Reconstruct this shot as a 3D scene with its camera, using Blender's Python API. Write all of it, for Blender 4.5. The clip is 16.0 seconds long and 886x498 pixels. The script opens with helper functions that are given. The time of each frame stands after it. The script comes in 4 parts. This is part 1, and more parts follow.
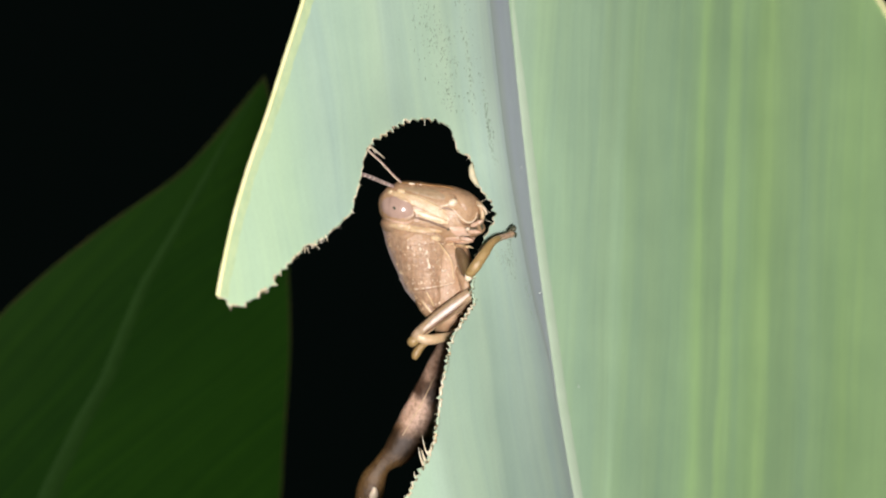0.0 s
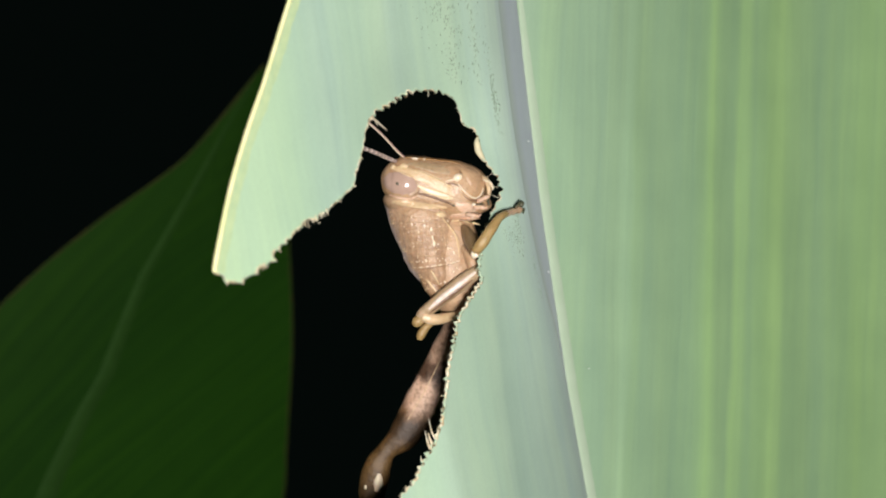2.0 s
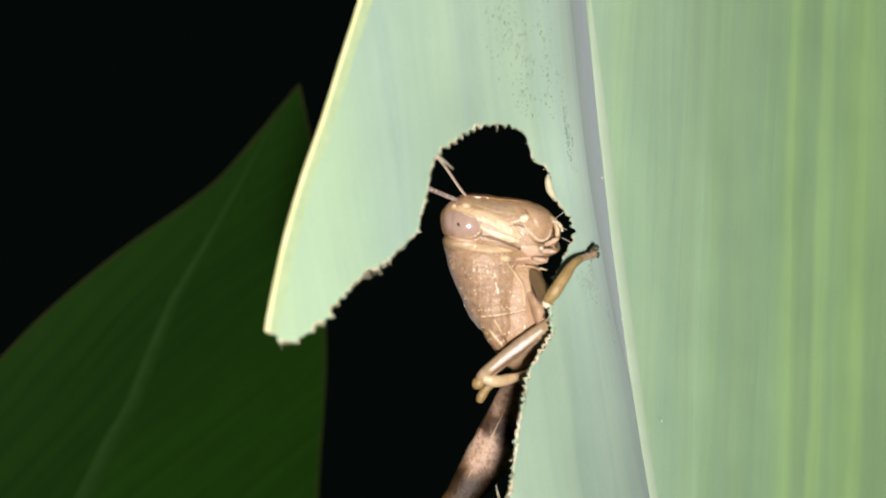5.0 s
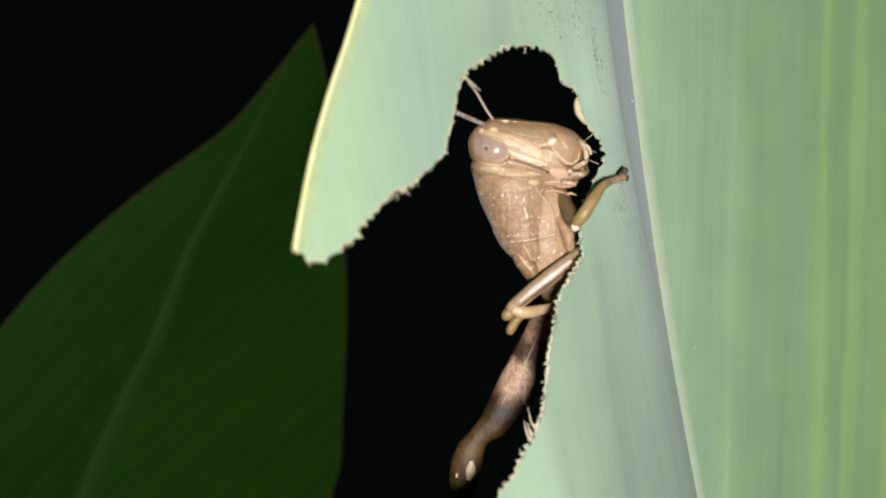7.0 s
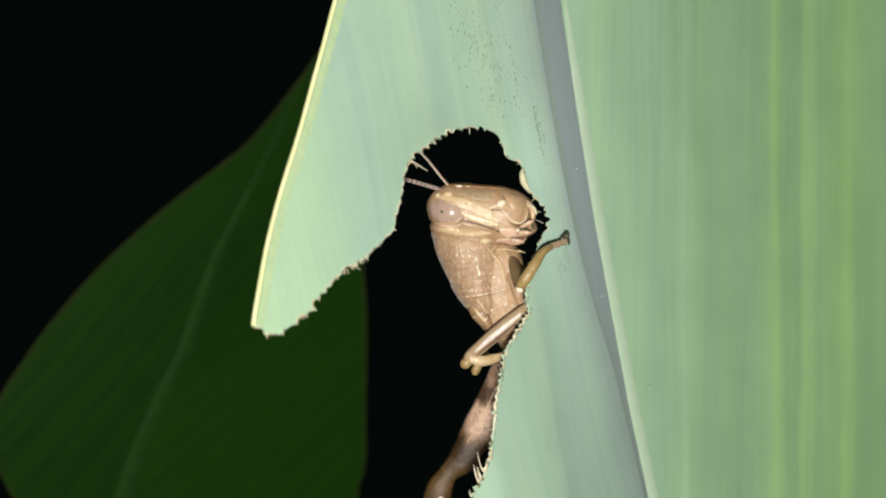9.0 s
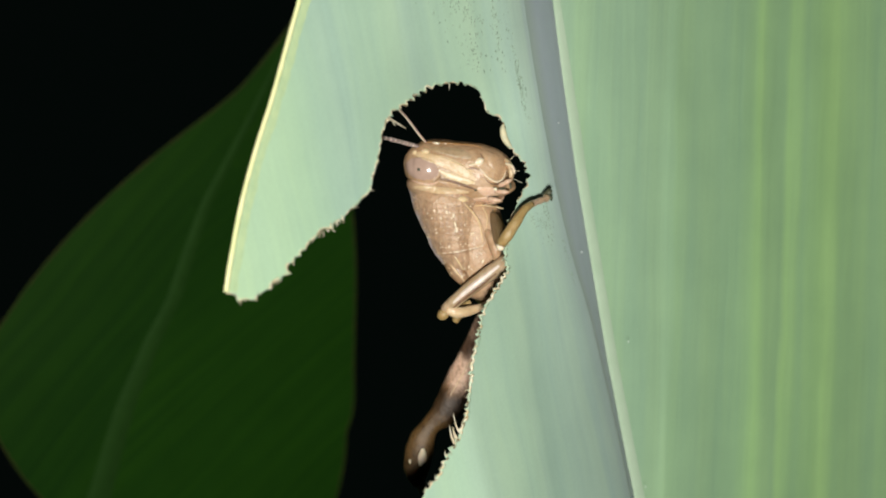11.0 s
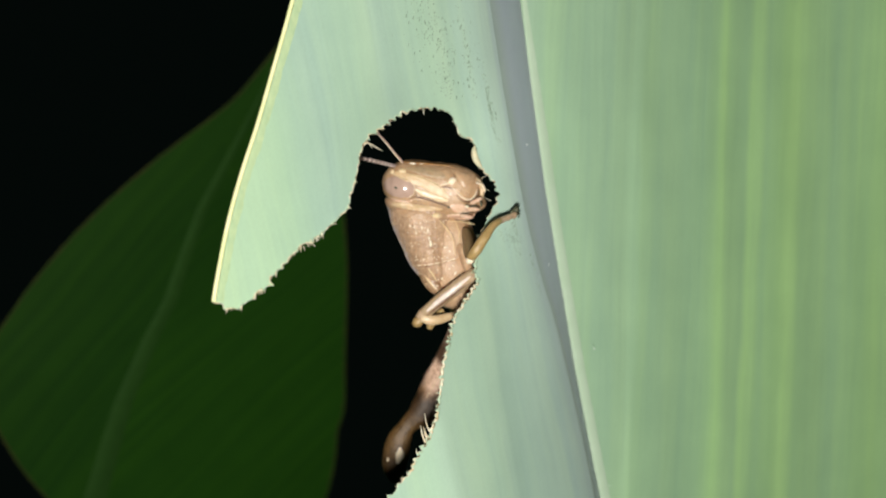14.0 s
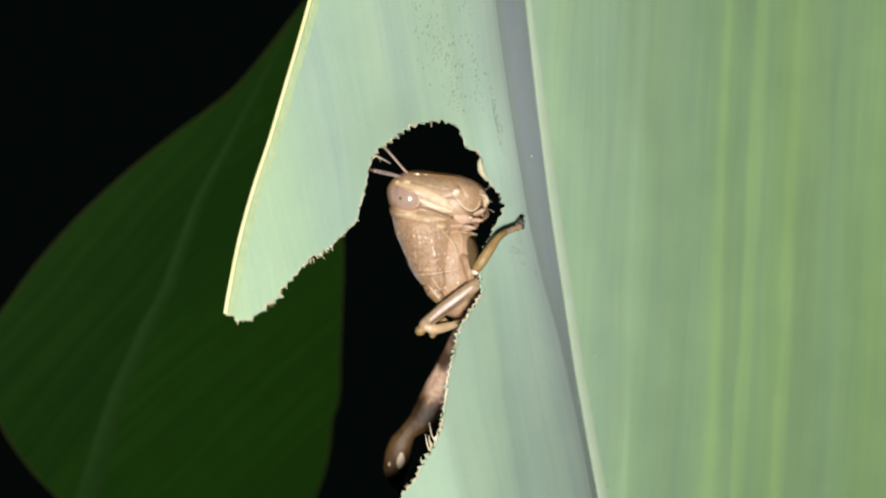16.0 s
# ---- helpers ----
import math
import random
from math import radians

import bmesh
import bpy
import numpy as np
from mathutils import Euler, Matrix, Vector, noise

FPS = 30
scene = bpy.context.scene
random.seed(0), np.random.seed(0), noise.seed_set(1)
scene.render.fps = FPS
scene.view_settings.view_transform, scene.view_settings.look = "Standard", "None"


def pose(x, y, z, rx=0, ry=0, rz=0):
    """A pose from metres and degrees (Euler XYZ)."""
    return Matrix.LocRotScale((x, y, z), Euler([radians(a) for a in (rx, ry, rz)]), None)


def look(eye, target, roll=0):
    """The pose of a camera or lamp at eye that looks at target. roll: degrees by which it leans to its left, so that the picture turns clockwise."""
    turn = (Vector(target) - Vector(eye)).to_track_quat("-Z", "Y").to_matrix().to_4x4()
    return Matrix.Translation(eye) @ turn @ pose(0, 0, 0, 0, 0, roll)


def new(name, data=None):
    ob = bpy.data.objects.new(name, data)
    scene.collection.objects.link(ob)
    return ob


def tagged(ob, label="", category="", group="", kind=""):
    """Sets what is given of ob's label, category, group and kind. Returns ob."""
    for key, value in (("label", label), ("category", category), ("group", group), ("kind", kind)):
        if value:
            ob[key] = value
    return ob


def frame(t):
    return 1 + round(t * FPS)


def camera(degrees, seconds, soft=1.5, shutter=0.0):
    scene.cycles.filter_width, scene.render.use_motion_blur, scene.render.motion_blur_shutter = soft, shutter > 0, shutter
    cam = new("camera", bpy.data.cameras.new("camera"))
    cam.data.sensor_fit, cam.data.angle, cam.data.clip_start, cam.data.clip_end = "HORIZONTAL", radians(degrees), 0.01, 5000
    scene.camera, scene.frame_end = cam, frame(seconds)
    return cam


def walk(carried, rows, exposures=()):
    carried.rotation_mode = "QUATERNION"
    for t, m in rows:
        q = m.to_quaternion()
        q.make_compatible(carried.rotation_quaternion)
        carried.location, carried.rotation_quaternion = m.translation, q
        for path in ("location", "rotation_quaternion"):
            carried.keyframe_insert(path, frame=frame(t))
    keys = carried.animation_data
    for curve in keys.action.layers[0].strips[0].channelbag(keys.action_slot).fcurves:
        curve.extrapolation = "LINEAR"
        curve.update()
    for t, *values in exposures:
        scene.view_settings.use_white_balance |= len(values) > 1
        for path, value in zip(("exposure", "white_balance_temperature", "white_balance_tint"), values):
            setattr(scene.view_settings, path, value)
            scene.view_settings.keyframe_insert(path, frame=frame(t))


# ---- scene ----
from mathutils.bvhtree import BVHTree
# All lengths below are in millimetres; the leaf hangs 0.6 m above the ground.
MM, LIFT = 0.001, 600.0
cam = camera(38.7, 16.0, soft=2.0)
# seconds, eye in mm from the grasshopper's fore foot, Euler degrees
ROWS = [
    (0, -1.15, -94.74, -8.48, 94.756, 5.640, 2.988),
    (0.5, -1.75, -93.50, -9.00, 94.103, 5.375, 2.806),
    (1, -1.32, -94.46, -10.16, 93.887, 6.065, 3.648),
    (1.5, -0.96, -92.88, -9.84, 93.975, 5.798, 3.026),
    (2, -1.78, -91.33, -9.43, 94.509, 6.125, 3.050),
    (2.5, -2.04, -90.01, -9.11, 94.489, 6.068, 3.516),
    (3, -4.38, -90.30, -7.20, 94.665, 5.699, 3.961),
    (3.5, -4.99, -89.39, -7.05, 94.941, 5.932, 3.672),
    (6, -1.61, -82.90, -5.68, 95.122, 5.924, 5.786),
    (6.5, -0.36, -85.52, -5.99, 93.925, 6.545, 6.187),
    (7, -3.77, -84.07, -7.86, 93.005, 6.178, 6.286),
    (7.5, -3.37, -83.39, -7.73, 92.683, 6.099, 5.425),
    (8, -0.85, -86.44, -5.69, 93.629, 6.429, 5.901),
    (8.5, -1.67, -87.17, -6.34, 93.214, 6.714, 5.566),
    (9, 3.65, -92.64, -5.98, 94.035, 7.588, 8.427),
    (11.5, 4.80, -90.32, -2.83, 89.644, 6.800, 7.601),
    (12, 9.25, -89.41, -2.89, 89.676, 6.640, 7.591),
    (12.5, 6.19, -91.94, -3.09, 89.914, 6.649, 7.428),
    (13, 7.24, -94.02, -2.91, 90.451, 7.020, 7.252),
    (13.5, 8.27, -96.78, -4.00, 90.397, 6.642, 8.034),
    (14, 7.23, -98.00, -2.60, 90.275, 6.588, 7.686),
    (14.5, 5.92, -99.98, -1.94, 90.042, 6.291, 7.734),
    (15, 5.29, -99.18, -3.51, 89.874, 6.541, 7.660),
    (15.5, 3.24, -99.30, -2.52, 89.923, 5.830, 8.058),
    (16, 6.66, -99.56, -0.84, 89.745, 5.973, 7.377),
]
walk(cam, [(t, pose(x * MM, y * MM, (z + LIFT) * MM, rx, ry, rz)) for t, x, y, z, rx, ry, rz in ROWS],
     exposures=[(0, 0.09, 6500, 19), (2.5, 0.05, 6500, 15), (3.0, 0.46, 6500, 18), (3.5, 0.77, 6500, 22), (4.2, 0.45, 6550, 19), (5.8, 0.03, 6600, 16), (7.5, -0.06, 6550, 14), (9.0, -0.03, 6500, 9), (11.5, -0.08, 6500, 9), (12.5, -0.02, 6500, 10), (14.5, 0.02, 6500, 11), (15.5, 0.02, 6550, 14), (16.0, 0.0, 6550, 14)])
cam.data.dof.use_dof, cam.data.dof.focus_distance, cam.data.dof.aperture_fstop = True, 0.090, 52.0

# ---- night, and the torch held beside the camera ----
world = bpy.data.worlds.new("night")
world.use_nodes = True
world.node_tree.nodes["Background"].inputs[0].default_value = (0.35, 0.5, 0.45, 1)
world.node_tree.nodes["Background"].inputs[1].default_value = 0.0048
scene.world = world
torch = new("torch_light", bpy.data.lights.new("torch_light", "AREA"))
torch.data.shape, torch.data.size, torch.data.energy = "DISK", 0.012, 0.380
torch.data.color = (1.0, 0.97, 0.92)
torch.matrix_world = look((0.0075, -0.160, 0.576), (0.005, 0.0, 0.597))


# ---- materials ----
def nodes_of(name):
    m = bpy.data.materials.new(name)
    m.use_nodes = True
    t = m.node_tree
    return m, t, t.nodes["Principled BSDF"]


def link(t, a, b):
    t.links.new(a, b)


def val(t, op, a, b=None, c=None):
    n = t.nodes.new("ShaderNodeMath")
    n.operation = op
    for k, v in enumerate((a, b, c)):
        if v is None:
            continue
        if isinstance(v, (int, float)):
            n.inputs[k].default_value = v
        else:
            t.links.new(v, n.inputs[k])
    return n.outputs[0]


def attr(t, name):
    n = t.nodes.new("ShaderNodeAttribute")
    n.attribute_name = name
    return n.outputs["Fac"]


def ramp(t, fac, stops):
    n = t.nodes.new("ShaderNodeValToRGB")
    e = n.color_ramp.elements
    while len(e) < len(stops):
        e.new(0.5)
    for k, (p, c) in enumerate(stops):
        e[k].position, e[k].color = p, (*c, 1)
    t.links.new(fac, n.inputs[0])
    return n.outputs[0]


def mixc(t, fac, a, b, mode="MIX"):
    n = t.nodes.new("ShaderNodeMix")
    n.data_type, n.blend_type = "RGBA", mode
    for sock, v in ((n.inputs[0], fac), (n.inputs[6], a), (n.inputs[7], b)):
        if isinstance(v, (int, float)):
            sock.default_value = v
        elif isinstance(v, tuple):
            sock.default_value = (*v, 1)
        else:
            t.links.new(v, sock)
    return n.outputs[2]


def mm_coords(t):
    """Object coordinates in millimetres."""
    c = t.nodes.new("ShaderNodeTexCoord")
    s = t.nodes.new("ShaderNodeVectorMath")
    s.operation = "SCALE"
    s.inputs[3].default_value = 1000.0
    t.links.new(c.outputs["Object"], s.inputs[0])
    return s.outputs[0]


def combine(t, x, y, z):
    n = t.nodes.new("ShaderNodeCombineXYZ")
    for k, v in enumerate((x, y, z)):
        if isinstance(v, (int, float)):
            n.inputs[k].default_value = v
        else:
            t.links.new(v, n.inputs[k])
    return n.outputs[0]


def noise_of(t, vec, scale, detail=3.0, rough=0.55):
    n = t.nodes.new("ShaderNodeTexNoise")
    n.inputs["Scale"].default_value, n.inputs["Detail"].default_value, n.inputs["Roughness"].default_value = scale, detail, rough
    t.links.new(vec, n.inputs["Vector"])
    return n.outputs["Fac"]


def bump(t, height, strength, distance, bsdf):
    n = t.nodes.new("ShaderNodeBump")
    n.inputs["Strength"].default_value, n.inputs["Distance"].default_value = strength, distance
    t.links.new(height, n.inputs["Height"])
    t.links.new(n.outputs[0], bsdf.inputs["Normal"])


def leaf_material(name, tones, streaks=0.12, rough=0.5, spec=0.35, relief=0.22, stray=1.6):
    """Leaf skin: pigment bands across the blade (tones: millimetres from the midrib, colour) and long veins along it."""
    m, t, b = nodes_of(name)
    v, lengthwise = attr(t, "vein"), attr(t, "along")
    wander = noise_of(t, combine(t, val(t, "MULTIPLY", v, 0.3), 7.0, val(t, "MULTIPLY", lengthwise, 0.045)), 1.0, 2.0)
    v2 = val(t, "ADD", v, val(t, "MULTIPLY", val(t, "SUBTRACT", wander, 0.5), stray))
    fine = noise_of(t, combine(t, val(t, "MULTIPLY", v2, 3.0), 0.0, val(t, "MULTIPLY", lengthwise, 0.06)), 1.0, 4.0)
    mid = noise_of(t, combine(t, val(t, "MULTIPLY", v2, 0.8), 3.0, val(t, "MULTIPLY", lengthwise, 0.02)), 1.0, 3.0)
    cloud = noise_of(t, mm_coords(t), 0.16, 4.0)
    grain = noise_of(t, mm_coords(t), 5.0, 3.0)
    lo, hi = tones[0][0], tones[-1][0]
    col = ramp(t, val(t, "DIVIDE", val(t, "SUBTRACT", v2, lo), hi - lo), [((p - lo) / (hi - lo), c) for p, c in tones])
    k = streaks
    col = mixc(t, 1.0, col, ramp(t, mid, [(0.32, (1 - 1.0 * k, 1 - 0.55 * k, 1 - 0.5 * k)), (0.7, (1 + 0.3 * k, 1 + 0.5 * k, 1 - 0.5 * k))]), "MULTIPLY")
    col = mixc(t, 1.0, col, ramp(t, fine, [(0.3, (1 - 0.5 * k, 1 - 0.45 * k, 1 - 0.4 * k)), (0.7, (1 + 0.2 * k, 1 + 0.2 * k, 1 + 0.1 * k))]), "MULTIPLY")
    col = mixc(t, 1.0, col, ramp(t, cloud, [(0.3, (0.94, 0.95, 0.955)), (0.7, (1.04, 1.04, 1.02))]), "MULTIPLY")
    col = mixc(t, 1.0, col, ramp(t, grain, [(0.3, (0.975, 0.975, 0.975)), (0.7, (1.02, 1.02, 1.02))]), "MULTIPLY")
    link(t, col, b.inputs["Base Color"])
    b.inputs["Roughness"].default_value = rough
    b.inputs["Specular IOR Level"].default_value = spec
    bump(t, val(t, "ADD", fine, val(t, "MULTIPLY", mid, 1.5)), relief, 0.00010, b)
    return m


def skin_material(name, a, c, dark, grain=1.6, rough=0.36, spec=0.5, dark_mix=0.6, stretch=(1, 1, 1), net=0.0):
    """Insect cuticle: two tones, dark mottling at two sizes, fine pits."""
    m, t, b = nodes_of(name)
    co = t.nodes.new("ShaderNodeVectorMath")
    co.operation = "MULTIPLY"
    co.inputs[1].default_value = stretch
    link(t, mm_coords(t), co.inputs[0])
    co = co.outputs[0]
    big = noise_of(t, co, grain * 0.4, 3.0)
    small = noise_of(t, co, grain * 2.4, 4.0, 0.65)
    col = mixc(t, ramp(t, big, [(0.36, (0, 0, 0)), (0.64, (1, 1, 1))]), a, c)
    col = mixc(t, val(t, "MULTIPLY", ramp(t, small, [(0.48, (0, 0, 0)), (0.70, (1, 1, 1))]), dark_mix), col, dark)
    link(t, col, b.inputs["Base Color"])
    b.inputs["Roughness"].default_value, b.inputs["Specular IOR Level"].default_value = rough, spec
    b.inputs["Subsurface Weight"].default_value = 0.1
    b.inputs["Subsurface Radius"].default_value = (0.0012, 0.0006, 0.0003)
    b.inputs["Subsurface Scale"].default_value = 0.4
    pits = noise_of(t, co, grain * 4.2, 3.0)
    height = val(t, "ADD", pits, val(t, "MULTIPLY", small, 1.2))
    if net:
        # a net of fine ridges along and across
        sep = t.nodes.new("ShaderNodeSeparateXYZ")
        link(t, mm_coords(t), sep.inputs[0])
        warp = val(t, "MULTIPLY", big, 5.0)
        along = val(t, "SINE", val(t, "ADD", val(t, "MULTIPLY", sep.outputs[0], 15.0), warp))
        across = val(t, "SINE", val(t, "ADD", val(t, "MULTIPLY", sep.outputs[2], 10.0), warp))
        mesh_lines = val(t, "ADD", val(t, "MULTIPLY", along, 0.3), val(t, "MULTIPLY", across, 0.3))
        col = mixc(t, 1.0, col, ramp(t, val(t, "ADD", mesh_lines, 0.5), [(0.1, (1 - 0.16 * net,) * 3), (0.9, (1 + 0.1 * net,) * 3)]), "MULTIPLY")
        link(t, col, b.inputs["Base Color"])
        height = val(t, "ADD", height, val(t, "MULTIPLY", mesh_lines, 1.4 * net))
    bump(t, height, 0.55, 0.00008, b)
    return m


def plain(name, a, c, scale=1.5, rough=0.5, spec=0.4, relief=0.3):
    m, t, b = nodes_of(name)
    co = mm_coords(t)
    n = noise_of(t, co, scale, 4.0)
    link(t, mixc(t, ramp(t, n, [(0.35, (0, 0, 0)), (0.65, (1, 1, 1))]), a, c), b.inputs["Base Color"])
    b.inputs["Roughness"].default_value, b.inputs["Specular IOR Level"].default_value = rough, spec
    bump(t, n, relief, 0.0001, b)
    return m


WAX_SIDE = leaf_material("glaucous_leaf", [(-22, (0.49, 0.66, 0.43)), (-18, (0.47, 0.65, 0.45)), (-15.5, (0.44, 0.62, 0.45)), (-13.5, (0.42, 0.58, 0.48)), (-11.8, (0.43, 0.60, 0.47)), (-10.5, (0.455, 0.63, 0.475)), (-9.4, (0.465, 0.63, 0.495)), (-8.9, (0.42, 0.575, 0.465)), (-8.0, (0.44, 0.605, 0.475)), (-6.2, (0.445, 0.615, 0.475)), (-5.4, (0.45, 0.61, 0.48)), (-4.9, (0.405, 0.56, 0.45)), (-4.2, (0.43, 0.59, 0.485)), (-3.4, (0.44, 0.595, 0.495)), (-2.0, (0.44, 0.585, 0.50)), (-0.9, (0.45, 0.58, 0.515)), (0, (0.44, 0.54, 0.52))], 0.08, relief=0.12)
GREEN_SIDE = leaf_material("green_leaf", [(0, (0.377, 0.540, 0.382)), (1.5, (0.368, 0.544, 0.358)), (3, (0.355, 0.527, 0.353)), (6, (0.351, 0.523, 0.349)), (8.7, (0.331, 0.497, 0.318)), (9.5, (0.378, 0.566, 0.352)), (10.3, (0.318, 0.490, 0.297)), (13, (0.315, 0.486, 0.295)), (16.6, (0.313, 0.498, 0.292)), (18.2, (0.375, 0.598, 0.280)),
                           (19.3, (0.321, 0.507, 0.267)), (20.3, (0.313, 0.498, 0.275)), (21.1, (0.383, 0.607, 0.280)), (22.8, (0.321, 0.516, 0.275)), (24.8, (0.337, 0.542, 0.250)), (25.8, (0.393, 0.617, 0.271)), (27.4, (0.330, 0.524, 0.267)), (31, (0.313, 0.498, 0.275)), (36, (0.337, 0.542, 0.250)), (44, (0.330, 0.524, 0.259)), (60, (0.354, 0.560, 0.250))], 0.085)
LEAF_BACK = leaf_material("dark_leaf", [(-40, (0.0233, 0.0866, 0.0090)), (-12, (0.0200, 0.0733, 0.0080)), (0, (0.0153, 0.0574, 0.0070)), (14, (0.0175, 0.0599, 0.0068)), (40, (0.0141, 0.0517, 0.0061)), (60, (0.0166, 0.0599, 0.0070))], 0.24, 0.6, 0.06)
LEAF_YOUNG = leaf_material("young_leaf", [(-90, (0.0920, 0.1840, 0.0138)), (0, (0.1265, 0.2300, 0.0184))], 0.25, 0.6, 0.1)
MARGIN = plain("pale_leaf_margin", (0.84, 0.82, 0.45), (0.70, 0.75, 0.36), 0.8, 0.5)
MARGIN_STRIP = plain("yellow_green_strip", (0.54, 0.68, 0.38), (0.45, 0.61, 0.35), 1.4, 0.5, 0.35, 0.5)
BACK_MARGIN = plain("reddish_leaf_margin", (0.0666, 0.0629, 0.0204), (0.0407, 0.0666, 0.0148), 0.6, 0.6, 0.06)
RIB = leaf_material("grey_mauve_midrib", [(0, (0.43, 0.56, 0.49)), (0.12, (0.50, 0.61, 0.58)), (0.4, (0.62, 0.72, 0.82)), (0.8, (0.68, 0.79, 0.91)), (1.0, (0.61, 0.71, 0.80))], 0.05, 0.55, 0.25, 0.1, 0.0)
bloom = RIB.node_tree.nodes["Principled BSDF"]
bloom.inputs["Sheen Weight"].default_value, bloom.inputs["Sheen Roughness"].default_value = 0.13, 0.5
bloom.inputs["Sheen Tint"].default_value = (0.85, 0.9, 1.0, 1)
RIB_PALE = plain("pale_midrib_flank", (0.50, 0.64, 0.47), (0.46, 0.61, 0.43), 0.4, 0.55, 0.25)
RIB_BACK = plain("green_midrib", (0.0275, 0.084, 0.0145), (0.0235, 0.074, 0.0125), 0.5, 0.6, 0.06)
CUT = plain("dry_bitten_edge", (0.84, 0.80, 0.62), (0.60, 0.49, 0.28), 3.0, 0.7)


def patchy(m, fresh, scorched):
    """Stretches of a dried edge that are still fresh, and others browned."""
    t = m.node_tree
    b = t.nodes["Principled BSDF"]
    col = b.inputs["Base Color"].links[0].from_socket
    where = noise_of(t, mm_coords(t), 0.75, 3.0)
    col = mixc(t, ramp(t, where, [(0.47, (1, 1, 1)), (0.53, (0, 0, 0))]), col, fresh)
    spots = noise_of(t, mm_coords(t), 1.9, 2.0)
    col = mixc(t, ramp(t, spots, [(0.58, (0, 0, 0)), (0.64, (0.85, 0.85, 0.85))]), col, scorched)
    link(t, col, b.inputs["Base Color"])


patchy(CUT, (0.44, 0.57, 0.40), (0.16, 0.10, 0.04))
FLAP = plain("pale_curled_leaf", (0.72, 0.64, 0.40), (0.56, 0.54, 0.36), 1.6, 0.6)
FIBRE = plain("dry_leaf_fibre", (0.84, 0.79, 0.62), (0.66, 0.54, 0.34), 2.0, 0.6)
SOOT = plain("sooty_mould", (0.13, 0.18, 0.13), (0.24, 0.32, 0.24), 2.0, 0.8)
DUST = plain("white_dust", (0.85, 0.88, 0.86), (0.75, 0.8, 0.78), 2.0, 0.6)
SOIL = plain("dark_soil", (0.05, 0.035, 0.022), (0.03, 0.022, 0.015), 0.02, 0.9)
STALK = plain("green_stalk", (0.10, 0.20, 0.05), (0.07, 0.15, 0.04), 0.1, 0.5)
TAN = skin_material("tan_cuticle", (0.40, 0.255, 0.14), (0.53, 0.355, 0.21), (0.25, 0.14, 0.07), 1.2, 0.27, dark_mix=0.4)
PINK = skin_material("pinkish_cuticle", (0.46, 0.295, 0.17), (0.57, 0.385, 0.24), (0.26, 0.145, 0.075), 1.5, 0.34, dark_mix=0.45)
MAUVE = skin_material("mauve_brown_cuticle", (0.38, 0.235, 0.135), (0.56, 0.375, 0.235), (0.21, 0.12, 0.065), 1.5, 0.36, dark_mix=0.65, stretch=(1.5, 1, 0.8), net=0.5)
fuzz = MAUVE.node_tree.nodes["Principled BSDF"]
fuzz.inputs["Sheen Weight"].default_value, fuzz.inputs["Sheen Roughness"].default_value = 0.25, 0.4
fuzz.inputs["Sheen Tint"].default_value = (0.9, 0.88, 0.95, 1)
PALE_MAUVE = skin_material("pale_mauve_cuticle", (0.84, 0.73, 0.64), (0.76, 0.64, 0.54), (0.50, 0.36, 0.27), 1.4, 0.25, dark_mix=0.4)
CREAM = skin_material("cream_cuticle", (0.76, 0.60, 0.36), (0.68, 0.50, 0.29), (0.55, 0.37, 0.20), 1.2, 0.26, dark_mix=0.3)
IVORY = skin_material("ivory_cuticle", (0.92, 0.80, 0.60), (0.88, 0.74, 0.54), (0.70, 0.52, 0.34), 1.2, 0.18, dark_mix=0.25)
BUFF = skin_material("buff_cuticle", (0.60, 0.43, 0.24), (0.68, 0.51, 0.31), (0.40, 0.25, 0.13), 1.2, 0.28, dark_mix=0.35)
PEACH = skin_material("peach_cuticle", (0.68, 0.45, 0.31), (0.74, 0.53, 0.38), (0.45, 0.25, 0.16), 1.8, 0.22, dark_mix=0.4)
TARSAL = skin_material("tarsal_cuticle", (0.50, 0.34, 0.21), (0.58, 0.41, 0.28), (0.26, 0.17, 0.09), 2.2, 0.3, dark_mix=0.6)
RUSTY = skin_material("rusty_cuticle", (0.34, 0.175, 0.06), (0.42, 0.24, 0.10), (0.22, 0.10, 0.03), 1.5, 0.3)
FAWN = skin_material("fawn_cuticle", (0.40, 0.285, 0.16), (0.48, 0.35, 0.22), (0.17, 0.10, 0.045), 1.1, 0.3, dark_mix=0.5)
BROWN = skin_material("brown_cuticle", (0.28, 0.165, 0.085), (0.40, 0.26, 0.155), (0.10, 0.045, 0.02), 1.0, 0.28)
BANDED = skin_material("brown_banded_cuticle", (0.17, 0.095, 0.055), (0.24, 0.145, 0.09), (0.08, 0.04, 0.02), 1.2, 0.36)
OLIVE = skin_material("olive_brown_cuticle", (0.34, 0.23, 0.09), (0.42, 0.29, 0.12), (0.20, 0.12, 0.04), 1.4, 0.34)
UMBER = skin_material("umber_cuticle", (0.20, 0.13, 0.055), (0.27, 0.18, 0.08), (0.12, 0.075, 0.03), 1.4, 0.36)
